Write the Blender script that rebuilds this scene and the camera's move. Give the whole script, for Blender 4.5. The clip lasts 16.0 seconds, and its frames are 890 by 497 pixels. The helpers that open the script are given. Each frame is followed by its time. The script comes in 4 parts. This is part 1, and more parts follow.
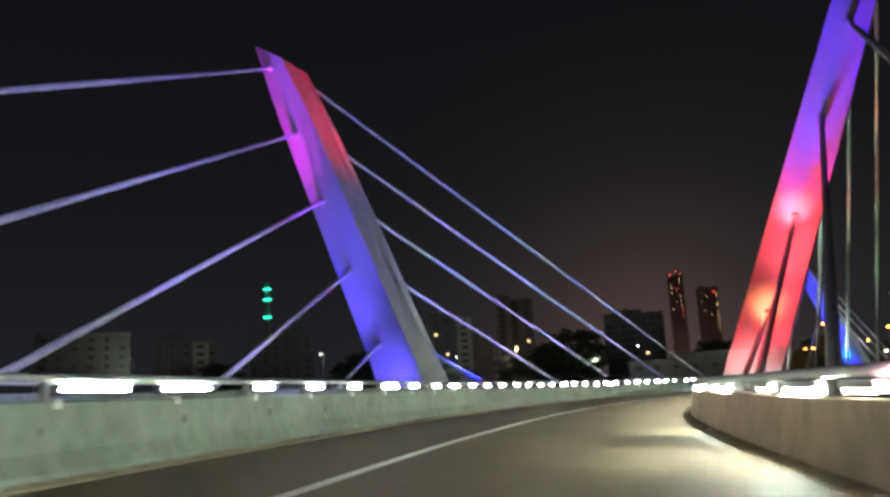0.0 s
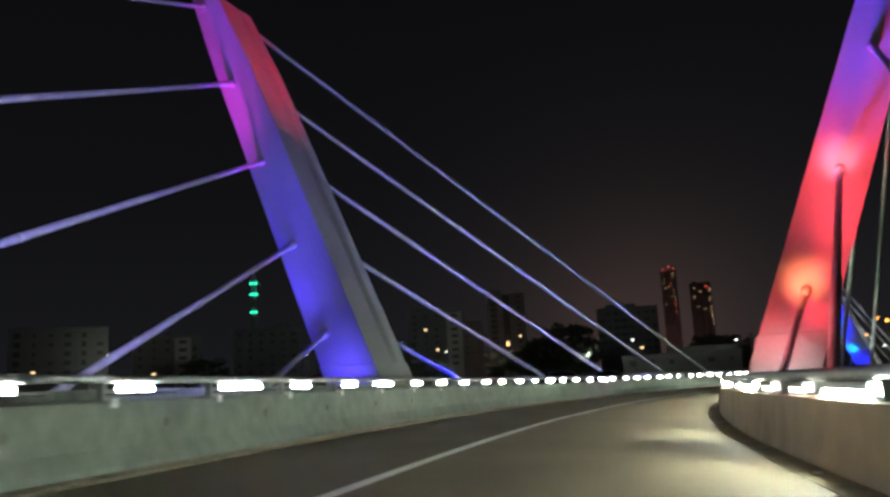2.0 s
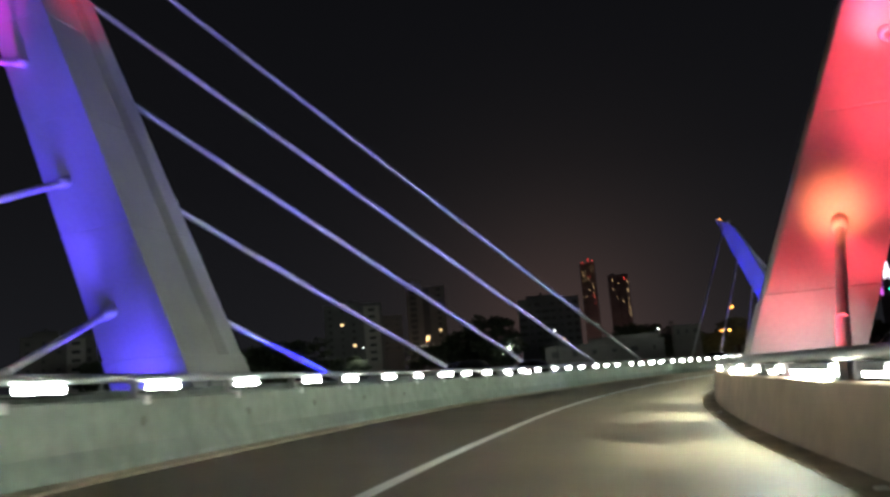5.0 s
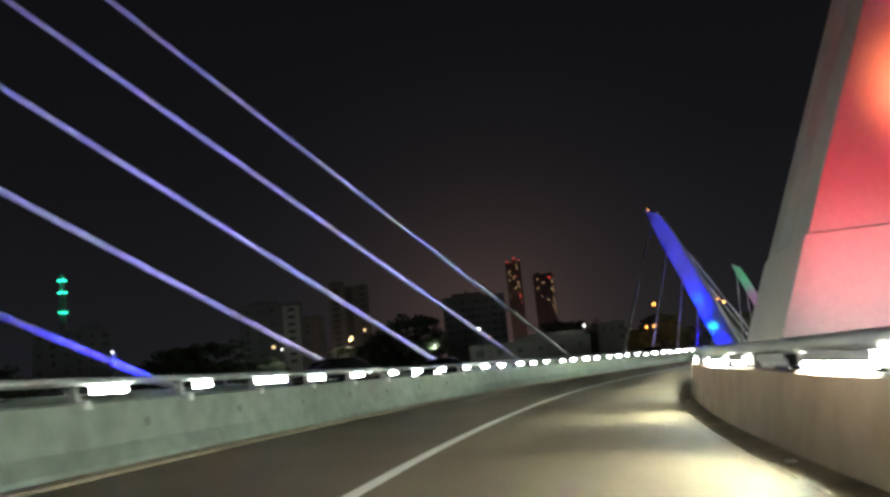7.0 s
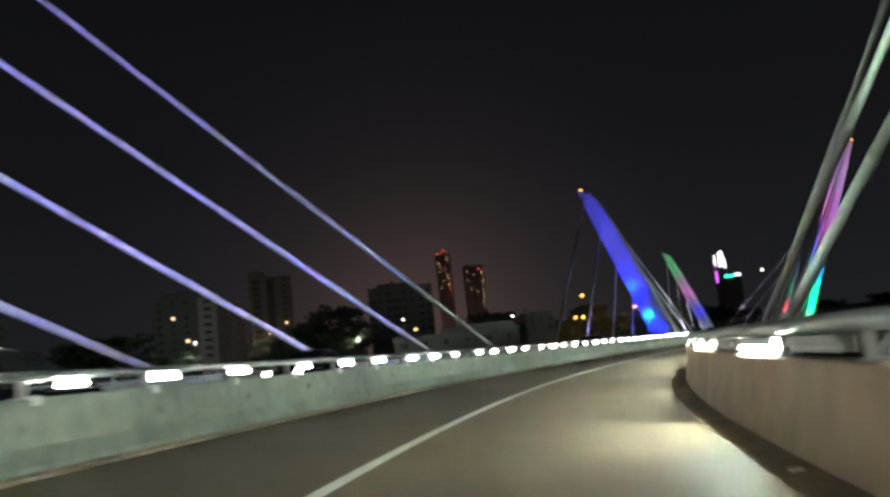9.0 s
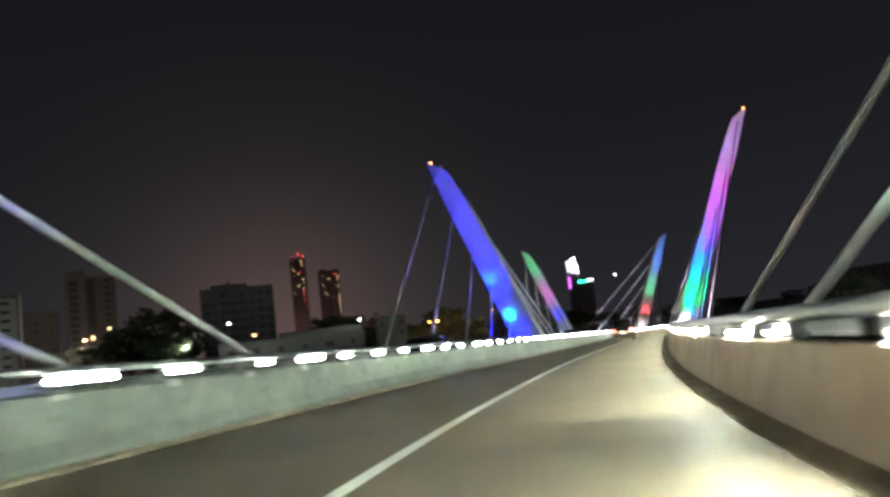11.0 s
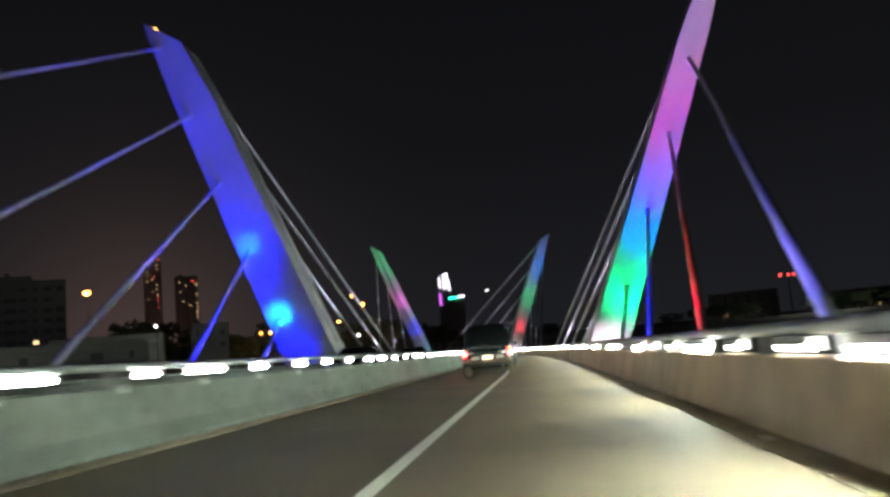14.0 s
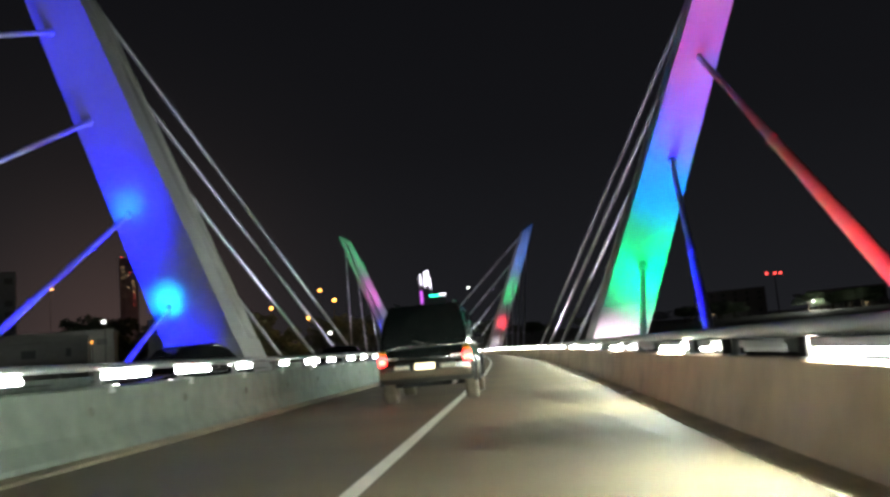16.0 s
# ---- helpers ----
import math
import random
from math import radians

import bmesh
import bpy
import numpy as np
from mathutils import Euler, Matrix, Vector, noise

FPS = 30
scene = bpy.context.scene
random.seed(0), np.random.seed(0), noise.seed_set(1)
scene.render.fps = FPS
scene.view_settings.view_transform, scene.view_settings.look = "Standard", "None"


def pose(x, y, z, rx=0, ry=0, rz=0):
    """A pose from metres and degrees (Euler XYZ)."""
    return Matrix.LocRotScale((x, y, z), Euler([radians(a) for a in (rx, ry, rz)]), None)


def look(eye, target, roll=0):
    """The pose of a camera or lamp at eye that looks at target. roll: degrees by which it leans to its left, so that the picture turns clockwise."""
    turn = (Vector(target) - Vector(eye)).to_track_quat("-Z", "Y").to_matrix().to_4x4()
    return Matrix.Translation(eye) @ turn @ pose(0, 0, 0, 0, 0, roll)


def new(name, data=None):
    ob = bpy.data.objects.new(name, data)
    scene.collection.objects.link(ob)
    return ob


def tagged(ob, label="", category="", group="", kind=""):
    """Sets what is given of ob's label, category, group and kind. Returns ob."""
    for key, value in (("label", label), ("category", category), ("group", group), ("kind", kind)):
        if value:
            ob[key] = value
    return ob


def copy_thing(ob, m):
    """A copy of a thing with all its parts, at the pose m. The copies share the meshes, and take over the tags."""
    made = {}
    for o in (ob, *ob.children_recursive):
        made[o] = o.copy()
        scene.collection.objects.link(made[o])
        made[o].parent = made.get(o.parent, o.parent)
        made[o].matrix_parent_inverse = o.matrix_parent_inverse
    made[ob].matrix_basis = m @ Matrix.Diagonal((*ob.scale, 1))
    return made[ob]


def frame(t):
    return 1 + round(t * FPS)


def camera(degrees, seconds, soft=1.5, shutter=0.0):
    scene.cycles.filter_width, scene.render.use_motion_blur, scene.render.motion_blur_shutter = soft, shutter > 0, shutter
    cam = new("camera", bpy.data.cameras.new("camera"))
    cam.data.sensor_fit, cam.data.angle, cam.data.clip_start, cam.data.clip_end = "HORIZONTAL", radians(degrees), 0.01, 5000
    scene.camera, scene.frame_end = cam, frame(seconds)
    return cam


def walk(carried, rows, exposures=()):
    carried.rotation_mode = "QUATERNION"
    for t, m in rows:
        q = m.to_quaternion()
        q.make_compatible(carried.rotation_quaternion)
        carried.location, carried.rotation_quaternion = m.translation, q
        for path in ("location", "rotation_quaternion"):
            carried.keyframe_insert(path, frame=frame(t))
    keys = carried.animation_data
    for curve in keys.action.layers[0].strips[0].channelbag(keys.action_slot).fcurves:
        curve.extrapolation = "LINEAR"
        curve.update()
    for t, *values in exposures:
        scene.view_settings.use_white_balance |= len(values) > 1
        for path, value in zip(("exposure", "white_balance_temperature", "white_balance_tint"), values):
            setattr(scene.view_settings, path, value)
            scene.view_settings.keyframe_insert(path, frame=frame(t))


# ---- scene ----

# ---------------------------------------------------------------- camera
cam = camera(57.68, 16.0, 3.1, 0.6)
ROWS = [
    (0.0, pose(11.47, -44.01, 0.945, 100.33, 2.93, 21.96)),
    (0.5, pose(11.08, -41.87, 0.976, 100.27, 2.82, 21.95)),
    (1.0, pose(10.64, -39.59, 0.998, 100.20, 2.71, 21.83)),
    (1.5, pose(10.13, -37.41, 1.012, 100.09, 2.84, 21.64)),
    (2.0, pose(9.63, -35.02, 1.019, 100.02, 3.05, 21.49)),
    (2.5, pose(9.12, -32.76, 1.019, 99.96, 3.21, 21.00)),
    (3.0, pose(8.61, -30.65, 1.010, 99.83, 3.74, 19.86)),
    (5.5, pose(6.85, -18.78, 1.026, 99.31, 4.71, 14.90)),
    (6.0, pose(6.65, -16.10, 1.023, 99.20, 4.95, 13.35)),
    (6.5, pose(6.42, -13.85, 1.028, 99.01, 5.30, 11.98)),
    (7.0, pose(6.18, -11.41, 1.020, 98.96, 5.57, 11.05)),
    (7.5, pose(6.05, -8.75, 1.022, 98.82, 5.77, 10.13)),
    (8.0, pose(5.98, -6.15, 1.026, 98.64, 5.84, 8.96)),
    (10.5, pose(7.42, 19.27, 1.006, 96.88, 6.62, -0.75)),
    (11.0, pose(8.89, 27.21, 1.025, 97.27, 6.70, -3.91)),
    (11.5, pose(10.49, 34.72, 1.012, 97.39, 6.65, -6.74)),
    (12.0, pose(12.65, 42.71, 1.002, 97.58, 6.47, -9.78)),
    (12.5, pose(15.14, 50.97, 1.019, 97.71, 6.38, -11.91)),
    (13.0, pose(17.83, 59.45, 1.036, 97.69, 6.11, -12.06)),
    (13.5, pose(20.43, 67.06, 1.057, 97.62, 5.57, -12.31)),
    (14.0, pose(23.29, 75.61, 1.061, 97.53, 5.02, -12.98)),
    (14.5, pose(25.90, 83.19, 1.065, 97.43, 5.01, -13.63)),
    (15.0, pose(26.63, 85.21, 1.067, 97.42, 4.90, -13.84)),
    (15.5, pose(27.36, 87.28, 1.073, 97.37, 4.91, -14.01)),
    (16.0, pose(28.23, 89.59, 1.082, 97.33, 4.82, -14.23)),
]
walk(cam, ROWS, [(0.0, 0.72), (0.6, 0.56), (1.5, 0.14), (3.0, 0.10), (5.5, 0.4), (7.0, 0.46), (8.0, 0.54), (10.5, 0.68), (11.0, 1.20), (11.5, 1.25), (12.0, 0.85), (12.5, 0.48), (13.5, 0.46), (16.0, 0.50)])

# ---------------------------------------------------------------- plan of the bridge
# s runs along the middle of the bridge, q to its right, z up from the deck
CURVE = [-0.027, 0.2443, 0.5716, 0.778, 0.6433, 0.2764, 0.0527, -0.0183, -0.0572, -0.0880,
         -0.0680, -0.0420, -0.0500, -0.1000, -0.3000, -0.5500, -0.7500, -0.7500]
S_AX = np.arange(-120, 420, 1.0)
_k = np.interp(S_AX, -60 + 22.0 * np.arange(len(CURVE)), CURVE) / 100
_h = np.concatenate([[0], np.cumsum((_k[1:] + _k[:-1]) / 2)])
_h = _h - _h[120]
_hm = (_h[1:] + _h[:-1]) / 2
_x = np.concatenate([[0], np.cumsum(np.sin(_hm))])
_y = np.concatenate([[0], np.cumsum(np.cos(_hm))])
_x, _y = _x - _x[120], _y - _y[120]
Q_LINE, Q_EDGE = 3.83, 7.60        # lane line, foot of the outer barrier
S_START, S_END = -84.0, 330.0


def line_off(s):
    return float(np.interp(s, [-50, -42, -32, -20, -8, 6, 25, 45, 70, 100], [-0.95, -0.85, -0.70, -0.36, 0.02, 0.22, 0.28, 0.36, 0.20, 0.14]))


def edge_off(s):
    return float(np.interp(s, [-42, -20, 0, 45, 80, 105], [0.72, 0.34, 0.25, 0.25, 0.15, 0.03]))


def heading(s):
    return float(np.interp(s, S_AX, _h))


def bank(s, q):
    return -float(np.interp(s, [-45, -15, 15, 45, 75, 110], [0.046, 0.053, 0.046, 0.042, 0.0366, 0.0323])) * (q - 6)


def at(s, q, z=0.0):
    h = heading(s)
    return Vector((float(np.interp(s, S_AX, _x)) + q * math.cos(h),
                   float(np.interp(s, S_AX, _y)) - q * math.sin(h), z + bank(s, q)))


def level(s, q, z=0.0):
    p = at(s, q, 0)
    p.z = z
    return p


def stand(s, q, z=0.0, turn=0.0):
    """Pose of a thing on the deck, its y along the road."""
    p = at(s, q, z)
    return pose(p.x, p.y, p.z, 0, 0, -math.degrees(heading(s)) + turn)


# ---------------------------------------------------------------- world
world = bpy.data.worlds.new("night_sky")
scene.world = world
world.use_nodes = True
wn, wl = world.node_tree.nodes, world.node_tree.links
wn.clear()
w_out = wn.new("ShaderNodeOutputWorld")
w_bg = wn.new("ShaderNodeBackground")
w_ramp = wn.new("ShaderNodeValToRGB")
w_sep = wn.new("ShaderNodeSeparateXYZ")
w_tc = wn.new("ShaderNodeTexCoord")
wl.new(w_tc.outputs["Generated"], w_sep.inputs[0])
wl.new(w_sep.outputs["Z"], w_ramp.inputs[0])
wl.new(w_bg.outputs[0], w_out.inputs[0])
stops = w_ramp.color_ramp.elements
stops[0].position, stops[0].color = 0.0, (0.0100, 0.0104, 0.0124, 1)
stops[1].position, stops[1].color = 0.6, (0.0030, 0.0031, 0.0040, 1)
for at_z, c in ((0.05, (0.0090, 0.0093, 0.0112)), (0.12, (0.0076, 0.0078, 0.0094)), (0.25, (0.0052, 0.0053, 0.0065))):
    e = stops.new(at_z)
    e.color = (*c, 1)
# reddish glow of the town low in the haze
w_dot = wn.new("ShaderNodeVectorMath")
w_dot.operation, w_dot.inputs[1].default_value = "DOT_PRODUCT", (-0.13, 0.99, 0.03)
w_pow = wn.new("ShaderNodeMath")
w_pow.operation, w_pow.use_clamp, w_pow.inputs[1].default_value = "POWER", True, 140
w_add = wn.new("ShaderNodeMix")
w_add.data_type, w_add.blend_type, w_add.inputs["B"].default_value = "RGBA", "ADD", (0.030, 0.015, 0.012, 1)
wl.new(w_tc.outputs["Generated"], w_dot.inputs[0])
wl.new(w_dot.outputs["Value"], w_pow.inputs[0])
wl.new(w_pow.outputs[0], w_add.inputs["Factor"])
# and a wider, fainter lobe of it
w_wide = wn.new("ShaderNodeMath")
w_wide.operation, w_wide.use_clamp, w_wide.inputs[1].default_value = "POWER", True, 45
w_haze = wn.new("ShaderNodeMix")
w_haze.data_type, w_haze.blend_type, w_haze.inputs["B"].default_value = "RGBA", "ADD", (0.0150, 0.0105, 0.0086, 1)
wl.new(w_dot.outputs["Value"], w_wide.inputs[0])
wl.new(w_wide.outputs[0], w_haze.inputs["Factor"])
wl.new(w_ramp.outputs[0], w_haze.inputs["A"])
wl.new(w_haze.outputs["Result"], w_add.inputs["A"])
wl.new(w_add.outputs["Result"], w_bg.inputs[0])
w_bg.inputs["Strength"].default_value = 0.90


def lamp_spot(name, where, target, colour, watts, cone, blend=0.9, size=0.35):
    d = bpy.data.lights.new(name, "SPOT")
    d.energy, d.color, d.spot_size, d.spot_blend, d.shadow_soft_size = watts, colour, radians(cone), blend, size
    ob = new(name, d)
    ob.matrix_world = look(where, target)
    return ob


# ---------------------------------------------------------------- materials
def material(name, colour, rough=0.6, metal=0.0, scale=3.0, vary=0.25, bump=0.0, fine=None, emit=None, power=0.0, spec=0.5, coat=0.0, stretch=(1, 1, 1)):
    m = bpy.data.materials.new(name)
    m.use_nodes = True
    n, l = m.node_tree.nodes, m.node_tree.links
    b = n["Principled BSDF"]
    b.inputs["Roughness"].default_value, b.inputs["Metallic"].default_value = rough, metal
    b.inputs["Specular IOR Level"].default_value = spec
    b.inputs["Coat Weight"].default_value = coat
    b.inputs["Base Color"].default_value = (*colour, 1)
    if vary > 0:
        tc, mp = n.new("ShaderNodeTexCoord"), n.new("ShaderNodeMapping")
        mp.inputs["Scale"].default_value = stretch
        l.new(tc.outputs["Object"], mp.inputs[0])
        a, c = n.new("ShaderNodeTexNoise"), n.new("ShaderNodeTexNoise")
        a.inputs["Scale"].default_value, a.inputs["Detail"].default_value = scale, 5
        c.inputs["Scale"].default_value, c.inputs["Detail"].default_value = fine or scale * 14, 3
        l.new(mp.outputs[0], a.inputs["Vector"]), l.new(mp.outputs[0], c.inputs["Vector"])
        mix = n.new("ShaderNodeMix")
        mix.data_type, mix.inputs["Factor"].default_value = "FLOAT", 0.4
        l.new(a.outputs["Fac"], mix.inputs["A"]), l.new(c.outputs["Fac"], mix.inputs["B"])
        ramp = n.new("ShaderNodeValToRGB")
        ramp.color_ramp.elements[0].position, ramp.color_ramp.elements[1].position = 0.33, 0.67
        ramp.color_ramp.elements[0].color = (*[v * (1 - vary) for v in colour], 1)
        ramp.color_ramp.elements[1].color = (*[min(1, v * (1 + vary)) for v in colour], 1)
        l.new(mix.outputs["Result"], ramp.inputs[0]), l.new(ramp.outputs[0], b.inputs["Base Color"])
        rr = n.new("ShaderNodeMapRange")
        rr.inputs["To Min"].default_value, rr.inputs["To Max"].default_value = max(0.03, rough - 0.1), min(1, rough + 0.1)
        l.new(a.outputs["Fac"], rr.inputs["Value"]), l.new(rr.outputs[0], b.inputs["Roughness"])
        if bump:
            bp = n.new("ShaderNodeBump")
            bp.inputs["Strength"].default_value, bp.inputs["Distance"].default_value = bump, 0.01
            l.new(c.outputs["Fac"], bp.inputs["Height"]), l.new(bp.outputs[0], b.inputs["Normal"])
    if emit:
        b.inputs["Emission Color"].default_value = (*emit, 1)
        b.inputs["Emission Strength"].default_value = power
    return m


M_ASPHALT = material("asphalt", (0.208, 0.160, 0.104), 0.62, 0, 0.35, 0.28, 0.35, 60, spec=0.25)
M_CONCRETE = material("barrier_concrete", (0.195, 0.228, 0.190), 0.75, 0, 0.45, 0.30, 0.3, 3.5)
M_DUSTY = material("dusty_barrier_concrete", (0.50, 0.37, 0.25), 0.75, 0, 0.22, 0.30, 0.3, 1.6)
# outer gutter colour lightened to offset the barrier's shade; kerb left darker
M_GUTTER_LIFTED = material("gutter_concrete_shade_lifted", (0.46, 0.37, 0.25), 0.8, 0, 1.2, 0.35, 0.3, 25)
M_KERB = material("dusty_kerb_concrete", (0.26, 0.215, 0.145), 0.8, 0, 1.2, 0.35, 0.3, 25)
M_DECK = material("deck_concrete", (0.28, 0.28, 0.26), 0.8, 0, 0.4, 0.25, 0.2, 10)
M_PAINT = material("road_paint", (0.94, 0.91, 0.82), 0.45, 0, 2.0, 0.05, 0.2, 40)
M_PYLON = material("pylon_pale_paint", (0.37, 0.37, 0.355), 0.55, 0, 0.35, 0.10, 0.12, 9)
M_CABLE = material("cable_sheath", (0.40, 0.40, 0.41), 0.45, 0, 1.5, 0.12, 0.05, 12)
M_STEEL = material("galvanised_steel", (0.40, 0.42, 0.41), 0.45, 0.35, 2.5, 0.15, 0.05, 30)
M_POST = material("rail_post_paint", (0.30, 0.30, 0.29), 0.55, 0.3, 3, 0.15, 0.1, 30)
M_PLATE_PALE = material("pale_base_plate", (0.62, 0.63, 0.60), 0.5, 0.1, 8, 0.2, 0.1, 40)
M_DARKMETAL = material("dark_fixture", (0.03, 0.03, 0.032), 0.5, 0.4, 4, 0.2)
M_POCKET = material("tie_hole_mortar", (0.15, 0.16, 0.13), 0.9, 0, 6, 0.3, 0.2)
M_LED = material("led_diffuser", (0.9, 0.9, 0.88), 0.4, 0, 1, 0, emit=(0.88, 1.0, 0.86), power=510.0)
M_LED_SOFT = material("led_diffuser_shielded", (0.9, 0.9, 0.88), 0.4, 0, 1, 0, emit=(0.90, 1.0, 0.90), power=80.0)
M_LED_DIM = material("led_diffuser_dim", (0.9, 0.9, 0.88), 0.4, 0, 1, 0, emit=(0.93, 1.0, 0.90), power=22.0)
M_LED_OFF = material("led_diffuser_unlit", (0.35, 0.36, 0.36), 0.4, 0, 1, 0)
M_GROUND = material("valley_ground", (0.11, 0.10, 0.08), 0.95, 0, 0.02, 0.4, 0.2, 0.6)
M_BUILD = material("limestone_facade", (0.25, 0.24, 0.232), 0.85, 0, 0.08, 0.2, 0.1, 1.2)
M_BUILD2 = material("grey_render_facade", (0.22, 0.22, 0.23), 0.85, 0, 0.08, 0.2, 0.1, 1.2)
M_TOWER = material("tower_concrete", (0.36, 0.34, 0.335), 0.7, 0, 0.03, 0.2)
M_PALE_WALL = material("pale_plaster", (0.55, 0.53, 0.50), 0.85, 0, 0.1, 0.15, 0.1, 1.5)
M_GLASS = material("dark_window", (0.09, 0.09, 0.093), 0.35, 0, 1, 0)
M_WARM = material("lit_window_warm", (0.5, 0.4, 0.2), 0.5, 0, 1, 0, emit=(1.0, 0.70, 0.34), power=1.3)
M_SODIUM = material("sodium_lamp", (0.9, 0.6, 0.2), 0.5, 0, 1, 0, emit=(1.0, 0.36, 0.06), power=7.0)
M_WHITELAMP = material("white_lamp", (0.9, 0.9, 0.9), 0.5, 0, 1, 0, emit=(0.95, 1.0, 0.9), power=4)
M_RED = material("red_beacon", (0.6, 0.02, 0.02), 0.5, 0, 1, 0, emit=(1.0, 0.07, 0.06), power=3.0)
M_GREEN = material("green_neon", (0.02, 0.5, 0.3), 0.5, 0, 1, 0, emit=(0.03, 1.0, 0.55), power=3.4)
M_NEON = material("white_neon", (0.8, 0.8, 0.9), 0.5, 0, 1, 0, emit=(0.9, 0.85, 1.0), power=3.0)
M_LEAF = material("night_foliage", (0.085, 0.105, 0.065), 0.8, 0, 0.5, 0.4)
M_BARK = material("bark", (0.07, 0.055, 0.04), 0.9, 0, 3, 0.3, 0.3)
M_CARDARK = material("dark_green_car_paint", (0.012, 0.015, 0.014), 0.22, 0.2, 2, 0.1, coat=0.6)
M_CARSILVER = material("dusty_silver_car_paint", (0.085, 0.085, 0.078), 0.36, 0.4, 2, 0.1, coat=0.4)
M_CARBLACK = material("black_car_paint", (0.01, 0.01, 0.012), 0.2, 0.2, 2, 0.1, coat=0.6)
M_TINT = material("tinted_car_glass", (0.008, 0.009, 0.009), 0.06, 0, 1, 0)
M_RUBBER = material("dusty_tyre_rubber", (0.20, 0.165, 0.12), 0.85, 0, 6, 0.3, 0.2)
M_ALLOY = material("alloy_rim", (0.38, 0.37, 0.35), 0.4, 0.8, 4, 0.15)
M_BUMPER = material("dusty_bumper", (0.13, 0.10, 0.066), 0.5, 0.2, 4, 0.15)
M_CHROME = material("worn_chrome", (0.80, 0.74, 0.62), 0.35, 0.25, 6, 0.15)
M_PLASTIC = material("black_trim_plastic", (0.02, 0.02, 0.02), 0.6, 0, 4, 0.2)
M_TAIL = material("tail_lamp_red", (0.5, 0.02, 0.02), 0.3, 0, 1, 0, emit=(1.0, 0.008, 0.007), power=34)
M_TAILHOT = material("brake_lamp_core", (0.8, 0.4, 0.3), 0.3, 0, 1, 0, emit=(1.0, 0.35, 0.22), power=3)
M_AMBER = material("amber_lens", (0.6, 0.25, 0.02), 0.3, 0, 1, 0, emit=(1.0, 0.40, 0.04), power=0.06)
# the plate itself emits, standing in for the light of a plate lamp
M_PLATE = material("glowing_plate_white", (0.8, 0.76, 0.6), 0.5, 0, 4, 0.05, emit=(1.0, 0.82, 0.5), power=2.2)
M_HEAD = material("headlamp", (0.9, 0.9, 0.9), 0.3, 0, 1, 0, emit=(1.0, 0.98, 0.9), power=60)


# ---------------------------------------------------------------- mesh tools
def part(name, bm, mat, parent=None, label="", smooth=False):
    me = bpy.data.meshes.new(name)
    if smooth:
        for f in bm.faces:
            f.smooth = True
    bm.to_mesh(me)
    bm.free()
    for m in mat if isinstance(mat, (list, tuple)) else [mat]:
        me.materials.append(m)
    ob = new(name, me)
    if parent is not None:
        ob.parent = parent
    if label:
        ob["label"] = label
    return ob


def again(src, name, parent, m):
    """Another piece on the mesh of src."""
    ob = new(name, src.data)
    ob.parent = parent
    ob.matrix_local = m
    return ob


def box(bm, lo, hi, bevel=0.0):
    lo, hi = Vector(lo), Vector(hi)
    r = bmesh.ops.create_cube(bm, size=1, matrix=Matrix.Translation((lo + hi) / 2) @ Matrix.Diagonal((*(hi - lo), 1)))
    if bevel:
        es = list({e for v in r["verts"] for e in v.link_edges})
        bmesh.ops.bevel(bm, geom=es, offset=bevel, segments=2, affect="EDGES", profile=0.6)
    return r


def tube(bm, a, b, r0, r1, n=12):
    a, b = Vector(a), Vector(b)
    d = b - a
    m = Matrix.Translation((a + b) / 2) @ d.to_track_quat("Z", "Y").to_matrix().to_4x4()
    bmesh.ops.create_cone(bm, cap_ends=True, segments=n, radius1=r0, radius2=r1, depth=d.length, matrix=m)


def rod(bm, a, b, r0, r1, n=12, step=0.5):
    """A long round rod in short lengths."""
    a, b = Vector(a), Vector(b)
    d = b - a
    q = d.to_track_quat("Z", "Y")
    k = max(1, int(d.length / step))
    rings = []
    for i in range(k + 1):
        r = r0 + (r1 - r0) * i / k
        c = a + d * (i / k)
        rings.append([bm.verts.new(c + q @ Vector((r * math.cos(2 * math.pi * j / n), r * math.sin(2 * math.pi * j / n), 0))) for j in range(n)])
    for p, w in zip(rings, rings[1:]):
        for j in range(n):
            bm.faces.new((p[j], p[(j + 1) % n], w[(j + 1) % n], w[j]))


def sweep(profile, s0, s1, ds=2.0, closed=True, shift=None):
    """A profile of (q, z) drawn along the bridge."""
    bm = bmesh.new()
    rings = []
    for i in range(int(round((s1 - s0) / ds)) + 1):
        s = s0 + ds * i
        o = shift(s) if shift else 0.0
        rings.append([bm.verts.new(at(s, q + o, z)) for q, z in profile])
    n = len(profile)
    for a, b in zip(rings, rings[1:]):
        for j in range(n if closed else n - 1):
            k = (j + 1) % n
            bm.faces.new((a[j], a[k], b[k], b[j]))
    if closed:
        bm.faces.new(rings[0][::-1]), bm.faces.new(rings[-1])
    bmesh.ops.recalc_face_normals(bm, faces=bm.faces)
    return bm


def loft(bm, sections):
    """Closed sections, each a list of points, joined into a solid."""
    rings = [[bm.verts.new(p) for p in sec] for sec in sections]
    n = len(rings[0])
    for a, b in zip(rings, rings[1:]):
        for j in range(n):
            bm.faces.new((a[j], a[(j + 1) % n], b[(j + 1) % n], b[j]))
    bm.faces.new(rings[0][::-1]), bm.faces.new(rings[-1])
    bmesh.ops.recalc_face_normals(bm, faces=bm.faces)


